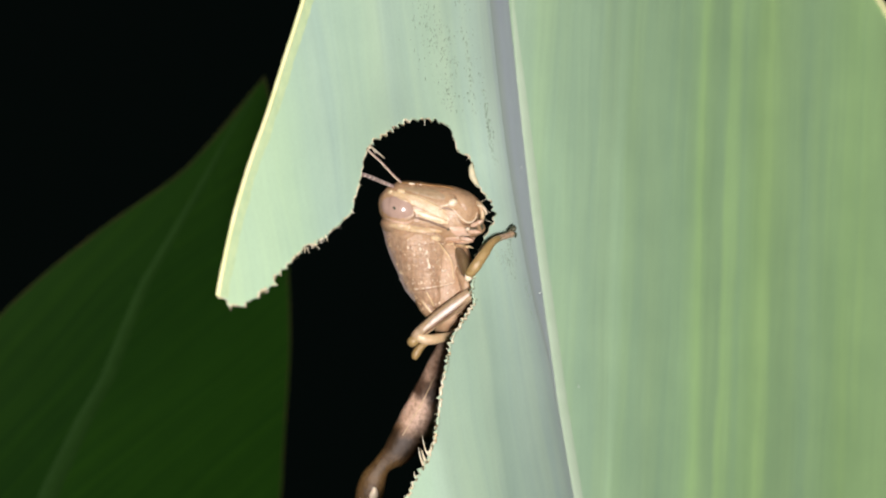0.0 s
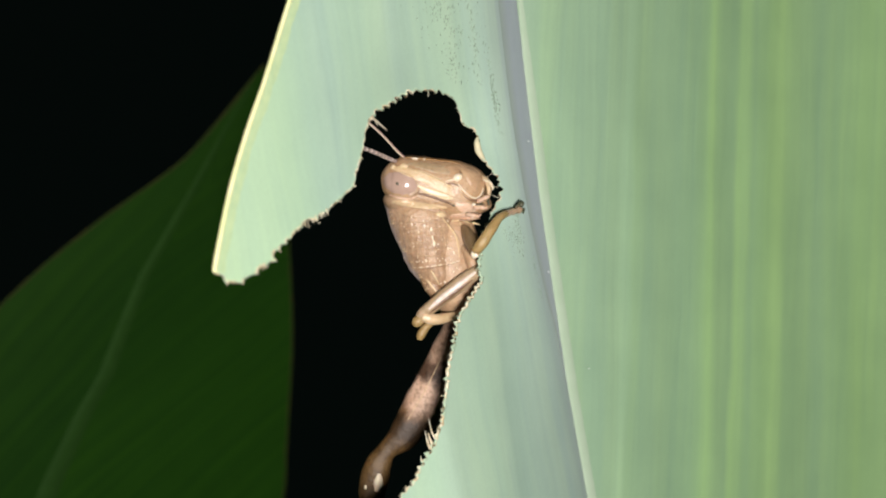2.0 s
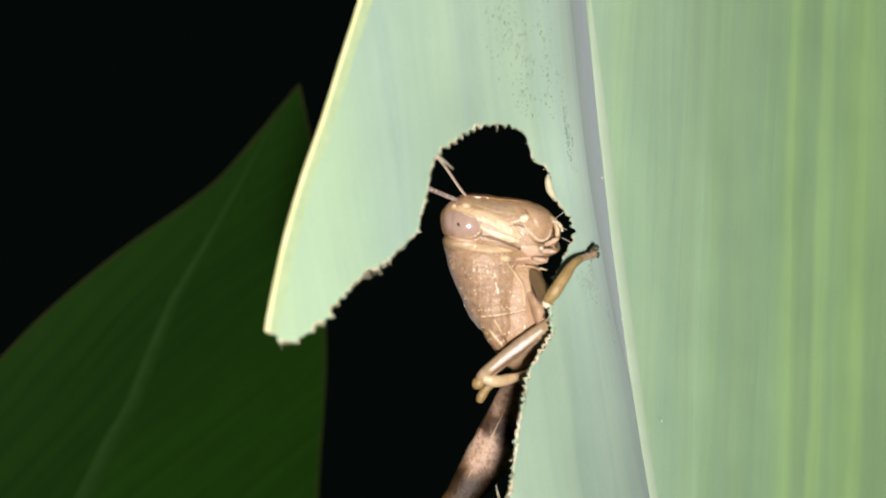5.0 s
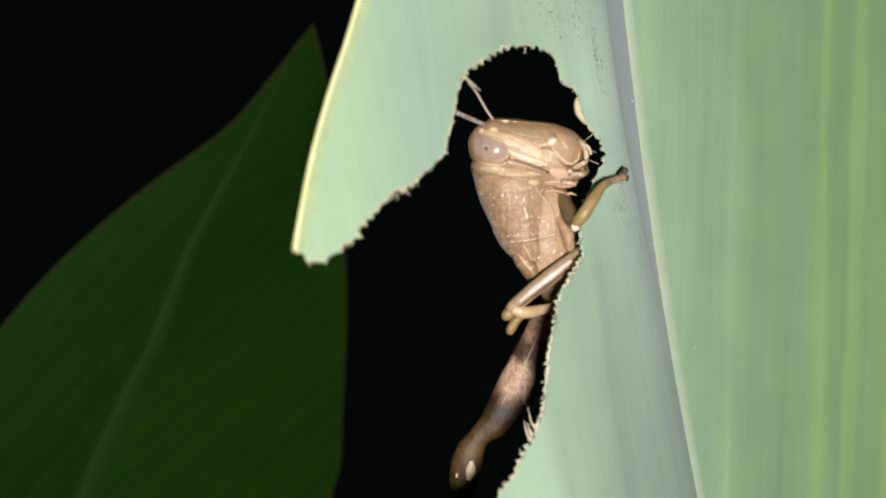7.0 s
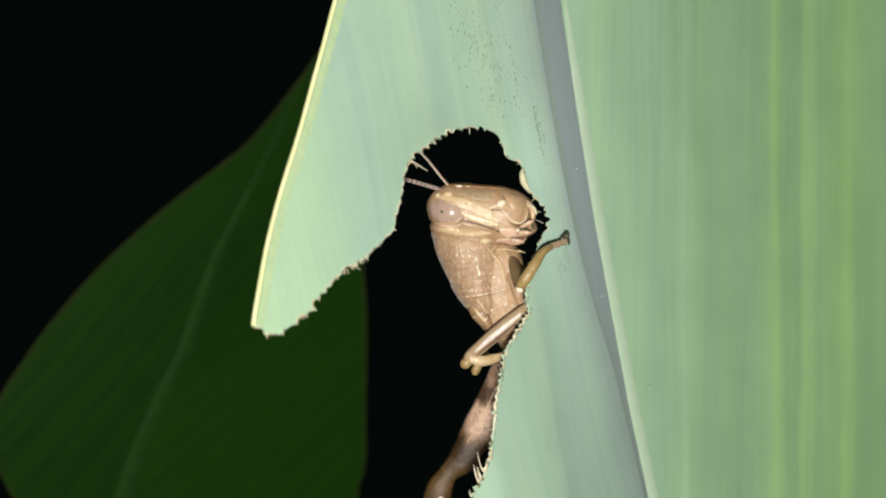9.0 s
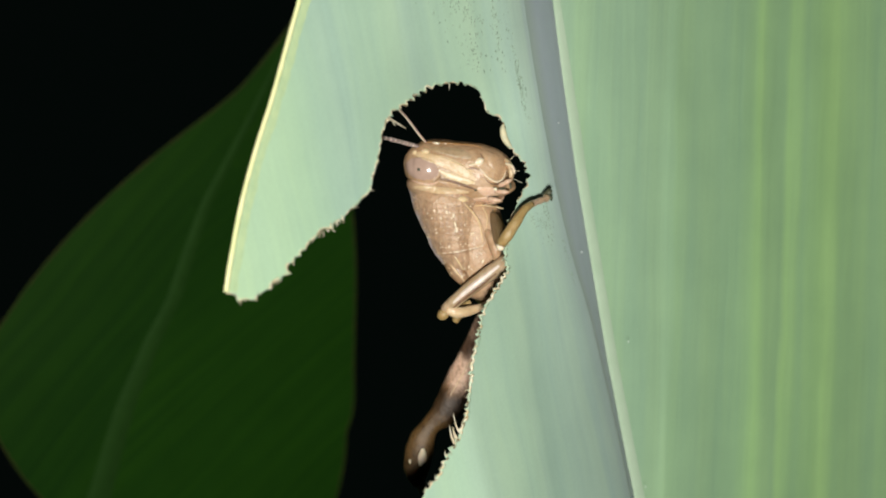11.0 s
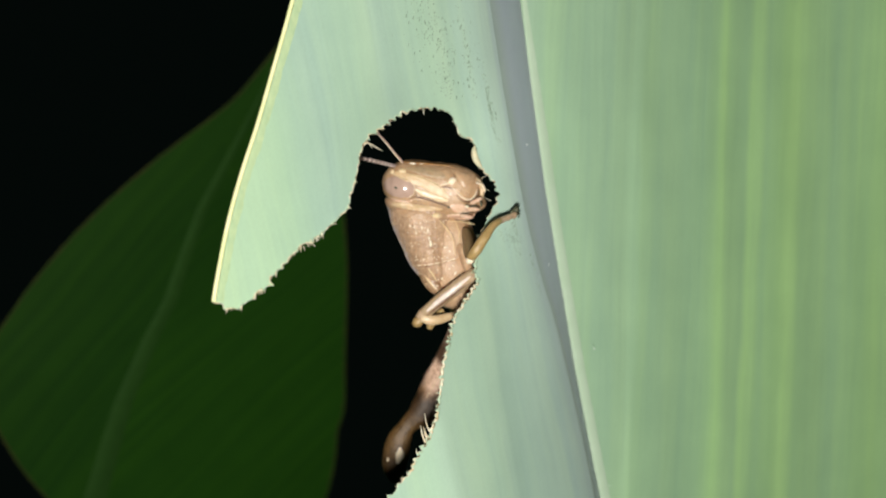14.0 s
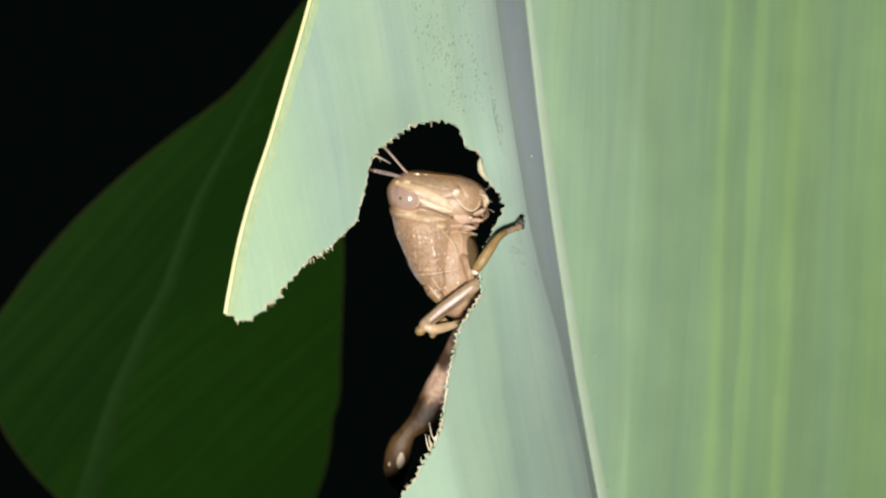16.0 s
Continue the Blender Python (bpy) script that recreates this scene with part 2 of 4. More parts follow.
def femur_material(name, tones):
    """Hind femur: brown bands across its length, with wandering edges, and a knee darkened for shade."""
    m = skin_material(name, (0.80, 0.77, 0.72), (1.08, 1.06, 1.02), (0.34, 0.28, 0.20), 1.3, 0.46, 0.35, dark_mix=0.9)
    t = m.node_tree
    b = t.nodes["Principled BSDF"]
    grain = b.inputs["Base Color"].links[0].from_socket
    sep = t.nodes.new("ShaderNodeSeparateXYZ")
    link(t, mm_coords(t), sep.inputs[0])
    along = val(t, "ADD", val(t, "MULTIPLY", sep.outputs[0], -0.5), val(t, "MULTIPLY", sep.outputs[2], -0.87))
    along = val(t, "ADD", along, val(t, "MULTIPLY", val(t, "SUBTRACT", noise_of(t, mm_coords(t), 1.3, 3.0), 0.5), 1.9))
    lo, hi = tones[0][0], tones[-1][0]
    bands = ramp(t, val(t, "DIVIDE", val(t, "SUBTRACT", along, lo), hi - lo), [((p - lo) / (hi - lo), c) for p, c in tones])
    link(t, mixc(t, 1.0, bands, grain, "MULTIPLY"), b.inputs["Base Color"])
    return m


# Brown bands to 14; beyond, amber knee tones darkened for the leaf's shadow.
FEMUR = femur_material("banded_shaded_femur", [(4, (0.36, 0.25, 0.18)), (7.4, (0.46, 0.31, 0.225)), (8.1, (0.10, 0.058, 0.036)), (9.0, (0.09, 0.052, 0.032)), (9.7, (0.64, 0.445, 0.33)), (11.6, (0.60, 0.41, 0.30)), (12.3, (0.22, 0.13, 0.07)), (12.8, (0.055, 0.032, 0.014)), (14.0, (0.06, 0.035, 0.016)), (14.6, (0.10, 0.058, 0.022)), (15.6, (0.115, 0.068, 0.025)), (17.0, (0.14, 0.083, 0.03)), (19, (0.08, 0.048, 0.02))])
DARK = plain("dark_claw", (0.05, 0.055, 0.03), (0.09, 0.09, 0.05), 3.0, 0.5)
GREY_EYE = plain("pinkish_grey_eye", (0.44, 0.305, 0.235), (0.51, 0.36, 0.285), 1.2, 0.2, 0.6, 0.1)
cornea = GREY_EYE.node_tree.nodes["Principled BSDF"]
cornea.inputs["Coat Weight"].default_value, cornea.inputs["Coat Roughness"].default_value = 1.0, 0.13
ASHEN = skin_material("grey_mauve_antenna", (0.30, 0.215, 0.19), (0.40, 0.30, 0.27), (0.18, 0.11, 0.09), 3.0)
REDDISH = skin_material("reddish_brown_antenna", (0.42, 0.25, 0.20), (0.52, 0.36, 0.31), (0.22, 0.11, 0.09), 3.0)


# ---- building helpers (millimetres) ----
def spline(points, steps):
    """A smooth curve through the points (Catmull-Rom), any dimension."""
    p = np.array(points, float)
    q = np.vstack([2 * p[0] - p[1], p, 2 * p[-1] - p[-2]])
    out = []
    for k in range(1, len(q) - 2):
        a, b, c, d = q[k - 1], q[k], q[k + 1], q[k + 2]
        for s in range(steps):
            u = s / steps
            out.append(0.5 * (2 * b + (c - a) * u + (2 * a - 5 * b + 4 * c - d) * u * u + (3 * b - a - 3 * c + d) * u ** 3))
    out.append(p[-1])
    return np.array(out)


def mesh_from(name, verts, faces, material, smooth=True):
    me = bpy.data.meshes.new(name)
    me.from_pydata([tuple(float(x) * MM for x in v) for v in verts], [], [tuple(int(i) for i in f) for f in faces])
    me.materials.append(material)
    if smooth:
        me.polygons.foreach_set("use_smooth", [True] * len(me.polygons))
    me.update()
    return me


def thing(name, at, label, category, group="", kind=""):
    """An Empty at its base, in millimetres above the lifted origin."""
    ob = new(name)
    ob.empty_display_size = 0.005
    ob.location = (at[0] * MM, at[1] * MM, (at[2] + LIFT) * MM)
    return tagged(ob, label, category, group, kind)


def part(name, me, parent, label="", at=(0, 0, 0), kind=""):
    ob = new(name, me)
    ob.parent = parent
    ob.location = tuple(x * MM for x in at)
    if label:
        ob["label"] = label
    if name in ("graining", "fraying", "sooty_mould", "white_dust"):
        ob["kind"] = "stuff"
    return ob


def loft(sections, n=20, steps=5, caps=True, flat=2.0, rough=0.0, seed=0):
    """Verts and faces of a rounded body: sections of (x, y, z, half width across, half depth)."""
    s = spline(sections, steps)
    c, a, b = s[:, :3], np.maximum(s[:, 3], 0.02), np.maximum(s[:, 4], 0.02)
    tan = np.gradient(c, axis=0)
    tan /= np.linalg.norm(tan, axis=1)[:, None] + 1e-9
    verts, faces = [], []
    for i in range(len(c)):
        n1 = np.cross(tan[i], (0, 1, 0))
        if np.linalg.norm(n1) < 0.2:
            n1 = np.cross(tan[i], (0, 0, 1))
        n1 /= np.linalg.norm(n1)
        n2 = np.cross(n1, tan[i])
        for j in range(n):
            th = 2 * math.pi * j / n
            co, si = math.cos(th), math.sin(th)
            e = 2.0 / flat
            p = c[i] + n1 * a[i] * math.copysign(abs(co) ** e, co) + n2 * b[i] * math.copysign(abs(si) ** e, si)
            if rough:
                q = Vector((p[0] * 1.3 + seed, p[1] * 1.3, p[2] * 1.3))
                p = p + (p - c[i]) * rough * noise.noise(q)
            verts.append(p)
    for i in range(len(c) - 1):
        for j in range(n):
            k = (j + 1) % n
            faces.append((i * n + j, i * n + k, (i + 1) * n + k, (i + 1) * n + j))
    if caps:
        faces.append(tuple(range(n - 1, -1, -1)))
        faces.append(tuple((len(c) - 1) * n + j for j in range(n)))
    return verts, faces


def joined(pieces):
    verts, faces = [], []
    for v, f in pieces:
        o = len(verts)
        verts += list(v)
        faces += [tuple(i + o for i in g) for g in f]
    return verts, faces


def blob(c, r, tilt=0.0, n=16, m=10):
    """An ellipsoid at c with half sizes r, turned in the picture's plane by tilt degrees."""
    ct, st = math.cos(radians(tilt)), math.sin(radians(tilt))
    verts, faces = [], []
    for i in range(m + 1):
        ph = math.pi * i / m
        for j in range(n):
            th = 2 * math.pi * j / n
            x, y, z = r[0] * math.cos(ph), r[1] * math.sin(ph) * math.cos(th), r[2] * math.sin(ph) * math.sin(th)
            verts.append((c[0] + ct * x - st * z, c[1] + y, c[2] + st * x + ct * z))
    for i in range(m):
        for j in range(n):
            k = (j + 1) % n
            faces.append((i * n + j, i * n + k, (i + 1) * n + k, (i + 1) * n + j))
    return verts, faces


def shifted(vf, o):
    return [(v[0] - o[0], v[1] - o[1], v[2] - o[2]) for v in vf[0]], vf[1]


# ---- leaves ----
def bitten(curve, rng, tooth=0.66, depth=0.3):
    """Small bites along an edge: scallops with uneven teeth between them."""
    d = np.r_[0, np.cumsum(np.linalg.norm(np.diff(curve, axis=0), axis=1))]
    s = np.arange(0, d[-1], 0.075)
    p = np.stack([np.interp(s, d, curve[:, k]) for k in (0, 1)], 1)
    tan = np.gradient(p, axis=0)
    tan /= np.linalg.norm(tan, axis=1)[:, None] + 1e-9
    out, nor = [], np.stack([-tan[:, 1], tan[:, 0]], 1)
    at, size, reach = 0.0, tooth, depth
    for k in range(len(s)):
        if s[k] - at > size:
            local = 0.5 + 0.9 * noise.noise(Vector((s[k] * 0.3, 8.0, 1.0)))
            at, size, reach = s[k], tooth * rng.uniform(0.5, 1.5), depth * max(0.12, local) * rng.uniform(0.4, 1.7)
            if p[k][1] < -1.0 and p[k][0] > -9.5:
                size, reach = tooth * rng.uniform(0.35, 0.85), depth * rng.uniform(0.3, 1.0)
            if -0.2 < p[k][1] <= 5.6 and p[k][0] < -9.0:
                # an older, smoother stretch
                size, reach = tooth * rng.uniform(0.6, 1.4), depth * rng.uniform(0.08, 0.3)
            if p[k][1] > 5.6:
                # fresh bites round the arch: even scallops
                size, reach = (tooth * rng.uniform(0.6, 0.95), depth * rng.uniform(0.55, 1.05)) if p[k][0] < -4.6 else (tooth * rng.uniform(0.8, 2.2), depth * rng.uniform(0.15, 0.5))
        u = (s[k] - at) / size
        off = reach * 0.45 - reach * (abs(2 * u - 1) ** 2.6) + 0.24 * noise.noise(Vector((s[k] * 0.55, 3.1, depth))) + 0.05 * noise.noise(Vector((s[k] * 5.0, 1.1, depth)))
        out.append(p[k] + nor[k] * off)
    return np.array(out)


def blade(outline, surface, step, thickness, vein, side):
    """A leaf blade inside the outline: front and back skins, and the rim between them, as two meshes' verts and faces."""
    from mathutils.geometry import delaunay_2d_cdt
    n = len(outline)
    lo, hi = outline.min(0), outline.max(0)
    pts = [Vector((float(x), float(z))) for x, z in outline]
    jit = random.Random(5)
    for i in range(int((hi[0] - lo[0]) / step) + 1):
        for k in range(int((hi[1] - lo[1]) / step) + 1):
            pts.append(Vector((lo[0] + (i + 0.5 * (k % 2)) * step + jit.uniform(-.05, .05), lo[1] + k * step + jit.uniform(-.05, .05))))
    vs, _, fs, _, _, _ = delaunay_2d_cdt(pts, [], [list(range(n))], 1, 1e-5)
    front = [(v[0], surface(v[0], v[1]), v[1]) for v in vs]
    count = len(front)
    back = [(x, y + thickness, z) for x, y, z in front]
    faces, edges = [], {}
    for f in fs:
        f = list(f)
        a, b, c = (Vector(vs[i]) for i in f[:3])
        if (b - a).cross(c - a) < 0:
            f.reverse()
        faces.append(tuple(f))
        faces.append(tuple(i + count for i in reversed(f)))
        for i in range(len(f)):
            edges[(f[i], f[(i + 1) % len(f)])] = True
    verts = front + back
    for a, b in [e for e in edges if (e[1], e[0]) not in edges]:
        k = len(verts)
        verts += [front[a], back[a], back[b], front[b]]
        faces.append((k, k + 1, k + 2, k + 3))
    values = ([vein(v[0], v[2]) for v in verts], [v[2] for v in verts], [side(v[0], v[2]) for v in verts])
    return verts, faces, values


def blade_mesh(name, data, material):
    verts, faces, values = data
    me = mesh_from(name, verts, faces, material)
    for key, list_of in zip(("vein", "along", "side"), values):
        a = me.attributes.new(key, "FLOAT", "POINT")
        a.data.foreach_set("value", [float(x) for x in list_of])
    return me


LEFT_MARGIN = [(-1.4, 46), (-5.6, 32), (-8.7, 22), (-11.7, 14), (-13.05, 10.5), (-14.35, 7), (-15.5, 4), (-16.55, 0.8), (-17.38, -2.4), (-17.7, -3.85)]


def left_surface(x, z):
    """The near half leans towards the viewer at its margin and higher up; lower down it runs back to the midrib."""
    up = min(max(z, -10.0), 24.0)
    run = min(1.0, max(0.0, 1 + (x - rib_left(z)) / 9.0)) ** 1.15
    back = float(np.interp(-z, [0, 10, 20, 30, 90], [0, 2.8, 6.2, 7.0, 7.0])) * run
    facet = min(1.0, max(0.0, 1 + (x - rib_left(z)) / 6.0)) ** 1.2
    back += float(np.interp(-z, [0, 4, 8, 12, 16, 20, 30], [0, 0.4, 1.0, 1.5, 1.6, 1.5, 1.5])) * facet
    # the torn top of the notch bends away from the viewer
    back += 2.0 * math.exp(-0.5 * ((x + 4.2) / 3.2) ** 2 - 0.5 * ((z - 6.0) / 3.2) ** 2)
    return 1.16 + 1.137 * x + 0.0123 * x * max(-25.0, min(z, 30.0)) - 0.0118 * x * x - 0.0134 * up * up - 0.3 * max(0.0, z - 24.0) + back


def right_surface(x, z):
    return 12.6 + 0.92 * (x - 2.0) - 0.15 * z - 0.012 * max(0.0, x - 22.0) ** 2


def rib_right(z):
    return float(np.interp(-z, [-46, -26, -18, -10, -2, 6, 14, 22, 30, 90], [1.6, 1.88, 1.82, 1.86, 1.97, 2.28, 2.6, 3.13, 3.72, 8.9]))


def rib_left(z):
    return float(np.interp(-z, [-46, -15, -10, -6, -2, 0, 2, 4, 6, 8, 10, 12, 14, 16, 20, 30, 90], [0.1, 0.08, 0.12, 0.24, 0.48, 0.63, 0.8, 1.02, 1.28, 1.63, 1.9, 2.08, 2.26, 2.44, 2.78, 3.56, 8.82]))


def rib_wall(zs, near, n=18):
    """The deep flank of the midrib: the near half rolls over and runs back to the far half. Also how far across each point lies."""
    verts, faces, across = [], [], []
    for z in zs:
        a, b = rib_left(z), rib_right(z)
        d0, d1 = near(a, z) + 0.02, right_surface(b, z)
        for j in range(n + 1):
            u = j / n
            verts.append((a + (b - a) * u, d0 + (d1 - d0) * (0.4 * u ** 2.4 + 0.6 * u), z))
            across.append(u)
    w = n + 1
    for i in range(len(zs) - 1):
        for j in range(w - 1):
            k = i * w + j
            faces.append((k, k + w, k + w + 1, k + 1))
    return verts, faces, across


def strip_on(surface, left, right, zs, height, n=8, sink=0.1):
    """A rounded ridge that lies on a leaf between two lines."""
    verts, faces = [], []
    for z in zs:
        a, b = left(z), right(z)
        for j in range(n + 1):
            x = a + (b - a) * j / n
            verts.append((x, surface(x, z) + sink - (height + sink) * math.sin(math.pi * j / n) ** 0.7, z))
    for i in range(len(zs) - 1):
        for j in range(n):
            a = i * (n + 1) + j
            faces.append((a, a + n + 1, a + n + 2, a + 1))
    return verts, faces


def cord(points, radius, n=6, steps=4):
    return loft([(*p, radius * (1 if 0 < k < len(points) - 1 else 0.6), radius * (1 if 0 < k < len(points) - 1 else 0.6)) for k, p in enumerate(points)], n, steps)


def spike(p, q, r, n=5):
    return loft([(*p, r, r), (*((np.array(p) * 0.4 + np.array(q) * 0.6)), r * 0.6, r * 0.6), (*q, r * 0.12, r * 0.12)], n, 2)


RIGHT_MARGIN = [(8.6, -90), (32, -82), (52, -60), (60, -34), (58, -10), (52.5, 5), (46.6, 16.8), (43.5, 22.6), (42.1, 25.0), (39.2, 28.6), (30.5, 33.5), (15, 39), (0.5, 46)]


def build_front_leaf():
    rng = random.Random(11)
    o = (8.4, 28.0, -90)
    leaf = thing("front_leaf", o, "pale glaucous green canna leaf with a ragged bitten notch", "leaf")
    left_top = spline(LEFT_MARGIN, 10)
    notch = spline([(-17.7, -3.85), (-17.0, -4.55), (-16.3, -4.35), (-15.6, -3.6), (-15.0, -3.3), (-14.7, -2.6), (-13.6, -1.3), (-12.6, -0.5), (-11.9, 0.0), (-11.3, 0.61), (-10.61, 1.51), (-10.21, 2.48), (-9.73, 4.26), (-9.19, 5.71),
                    (-8.5, 6.61), (-7.8, 7.3), (-6.75, 7.98), (-5.54, 8.39), (-4.42, 8.4), (-3.69, 7.9), (-3.54, 7.12), (-3.48, 6.38), (-2.78, 6.05), (-2.41, 5.28), (-2.42, 4.28), (-2.02, 3.63), (-1.39, 2.61), (-1.09, 1.65),
                    (-1.29, 0.9), (-1.9, 0.13), (-2.9, -1.99), (-3.33, -4.0), (-3.28, -4.95), (-4.0, -5.75), (-5.3, -7.9), (-6.0, -10.2), (-6.5, -12.3), (-7.2, -15.0), (-8.1, -16.4), (-8.75, -17.6), (-9.4, -18.3), (-10.7, -19.4),
                    (-12.6, -20.8), (-13.6, -21.6)], 8)
    left_low = spline([(-13.6, -21.6), (-14.0, -34), (-11.0, -58), (-2.5, -78), (8.2, -90)], 8)
    rib_up = np.array([(rib_left(z), z) for z in np.arange(-89, 46, 0.9)])
    outline = np.vstack([left_top[:-1], bitten(notch, rng)[1:-1], left_low[:-1], rib_up])
    # a sinuous skin: the blade is never quite flat
    wave = lambda x, z: 0.12 * noise.noise(Vector((x * 0.12, z * 0.05, 2.0)))
    fold = lambda x, z: 0.5 * max(0.0, min(1.0, 1 + (x - rib_left(z)) / 1.3)) ** 2
    near = lambda x, z: left_surface(x, z) + wave(x, z) + fold(x, z)
    far = lambda x, z: right_surface(x, z) + 0.35 * noise.noise(Vector((x * 0.22, z * 0.03, 5.0)))

    def moved(data):
        return [(v[0] - o[0], v[1] - o[1], v[2] - o[2]) for v in data[0]], data[1], data[2]
    near_vein = lambda x, z: x - rib_right(z) + (rib_right(z) - rib_left(z)) * min(1.0, max(0.0, 1 + (x - rib_left(z)) / 1.5))
    near_side = lambda x, z: min(0.25, max(0.0, (-8.0 - x) * 0.06))
    part("blade", blade_mesh("near_blade", moved(blade(outline, near, 0.9, 0.28, near_vein, near_side)), WAX_SIDE), leaf, "waxy pale green half of the blade, bitten through")
    right = spline(RIGHT_MARGIN, 10)
    rib_down = np.array([(rib_right(z), z) for z in np.arange(45.5, -89.5, -0.9)])
    part("blade", blade_mesh("far_blade", moved(blade(np.vstack([right[:-1], rib_down]), far, 1.1, 0.28, lambda x, z: x - 0.15 * z, lambda x, z: min(1.0, 0.55 + 0.02 * x))), GREEN_SIDE), leaf, "green half of the blade with fine yellowish veins")
    zs = np.linspace(45, -88, 130)
    wall_v, wall_f, across = rib_wall(zs, near)
    wall = blade_mesh("front_midrib", (shifted((wall_v, wall_f), o)[0], wall_f, (across, [v[2] for v in wall_v], across)), RIB)
    part("midrib", wall, leaf, "grey mauve deep-sided midrib")
    part("midrib_flank", mesh_from("front_flank", *shifted(strip_on(right_surface, lambda z: rib_right(z) - 0.05, lambda z: rib_right(z) + 0.85, zs, 0.02, sink=0.06), o), RIB_PALE), leaf, "pale strip beside the midrib")
    for pts, r, side in ((LEFT_MARGIN, 0.145, near), (RIGHT_MARGIN, 0.45, far)):
        m = spline(pts, 6)
        part("margin", mesh_from("front_margin", *shifted(loft([(x, side(x, z) + 0.05, z, r, r) for x, z in m[::2]], 8, 2), o), MARGIN), leaf, "pale yellow thickened leaf margin")
    m = spline(LEFT_MARGIN, 6)
    strip_v, strip_f = [], []
    for k, (x, z) in enumerate(m):
        for u in (0.0, 0.25, 0.5, 0.75, 1.0):
            px, pz = x + 0.1 + (0.4 + 0.14 * noise.noise(Vector((z * 0.8, 2.0, 0.0)))) * u, z - 0.1 * u
            strip_v.append((px, near(px, pz) - 0.014 * math.sin(math.pi * u) ** 0.5 + 0.004, pz))
        if k:
            strip_f += [(5 * k - 5 + q, 5 * k + q, 5 * k + q + 1, 5 * k - 4 + q) for q in range(4)]
    part("margin_strip", mesh_from("margin_strip", *shifted((strip_v, strip_f), o), MARGIN_STRIP), leaf, "yellow-green strip inside the margin")
    rim = bitten(notch, random.Random(11))
    part("bitten_edge", mesh_from("bitten_edge", *shifted(loft([(x, near(x, z) + 0.12, z, max(0.012, 0.032 + 0.045 * noise.noise(Vector((x * 0.7, z * 0.7, 4.0))) + 0.07 * noise.noise(Vector((x * 4.0, z * 4.0, 9.0))) + (0.075 if z < -1 and x > -9 else 0.015)), 0.15) for x, z in rim[1:-1:2]], 6, 1), o), CUT), leaf, "dry cream bitten edge")
    pieces = []
    tan = np.gradient(rim, axis=0)
    for k in range(4, len(rim) - 4, 3):
        dense = 0.8 if rim[k][1] < -1.5 and rim[k][0] > -9.5 else 0.5 if rim[k][1] < 1.5 else 0.16
        if rng.random() > dense:
            continue
        t2 = tan[k] / (np.linalg.norm(tan[k]) + 1e-9)
        ln, lean = rng.uniform(0.06, 0.15) if rng.random() < 0.85 else rng.uniform(0.15, 0.28), rng.uniform(-0.45, 0.45)
        q = rim[k] + np.array([t2[1], -t2[0]]) * ln + t2 * lean * ln
        y0 = near(*rim[k])
        pieces.append(spike((rim[k][0], y0 + 0.1, rim[k][1]), (q[0], y0 + rng.uniform(-0.2, 0.4), q[1]), rng.uniform(0.025, 0.06)))
    part("fraying", mesh_from("fraying", *shifted(joined(pieces), o), FIBRE), leaf, "short pale frayed fibres")
    pieces = []
    for a3, b3, c3, r in (((-7.2, -15.6), (-7.55, -14.9), (-7.7, -13.9), 0.07), ((-7.45, -15.9), (-7.7, -15.3), (-7.85, -14.8), 0.09), ((-7.75, -15.9), (-7.9, -15.3), (-7.98, -14.65), 0.08), ((-7.6, -15.7), (-7.75, -15.2), (-7.7, -14.85), 0.06),
                          ((-8.3, -16.6), (-8.38, -16.42), (-8.38, -16.2), 0.06), ((-8.6, -17.4), (-8.7, -17.28), (-8.68, -17.1), 0.05), ((-9.3, -18.2), (-9.45, -18.12), (-9.47, -17.9), 0.06), ((-9.0, -17.9), (-9.12, -17.82), (-9.16, -17.65), 0.05)):
        y = near(*a3)
        pieces.append(loft([(a3[0], y + 0.1, a3[1], r, r), (b3[0], y + 0.1, b3[1], r * 0.8, r * 0.8), (c3[0], y + 0.3, c3[1], r * 0.2, r * 0.2)], 6, 4))
    # ragged bits under the flap
    for a3, b3, r in (((-12.15, -0.1), (-11.95, -0.8), 0.08), ((-12.4, -0.3), (-12.45, -0.95), 0.07), ((-12.75, -0.5), (-12.7, -1.1), 0.06), ((-13.3, -0.95), (-13.3, -1.5), 0.065), ((-13.0, -0.7), (-12.75, -1.2), 0.05), ((-14.75, -2.5), (-14.5, -2.95), 0.07),
                       ((-15.5, -3.4), (-15.35, -3.95), 0.075), ((-15.8, -3.7), (-15.85, -4.25), 0.07), ((-16.5, -4.3), (-16.5, -4.8), 0.08), ((-17.2, -4.35), (-17.1, -4.85), 0.07), ((-10.55, 1.6), (-10.3, 1.15), 0.06), ((-10.0, 3.3), (-9.7, 3.05), 0.05)):
        y = near(*a3)
        pieces.append(spike((a3[0], y + 0.05, a3[1]), (a3[0] * 0.35 + b3[0] * 0.65, y - 0.15, a3[1] * 0.35 + b3[1] * 0.65), r * 0.8))
    for _ in range(6):
        x = rng.uniform(-13.6, -11.8)
        z = float(np.interp(x, [-13.6, -12.6, -11.9, -11.3], [-1.3, -0.5, 0.0, 0.6])) + 0.05
        y = near(x, z)
        pieces.append(spike((x, y + 0.1, z), (x + rng.uniform(-0.25, 0.45), y + rng.uniform(-0.2, 0.3), z - rng.uniform(0.15, 0.55)), 0.035, 4))
    part("fibre_tuft", mesh_from("fibre_tuft", *shifted(joined(pieces), o), FIBRE), leaf, "tuft of stiff pale torn fibres")
    on = lambda x, z, out: (x, near(x, z) + out, z)
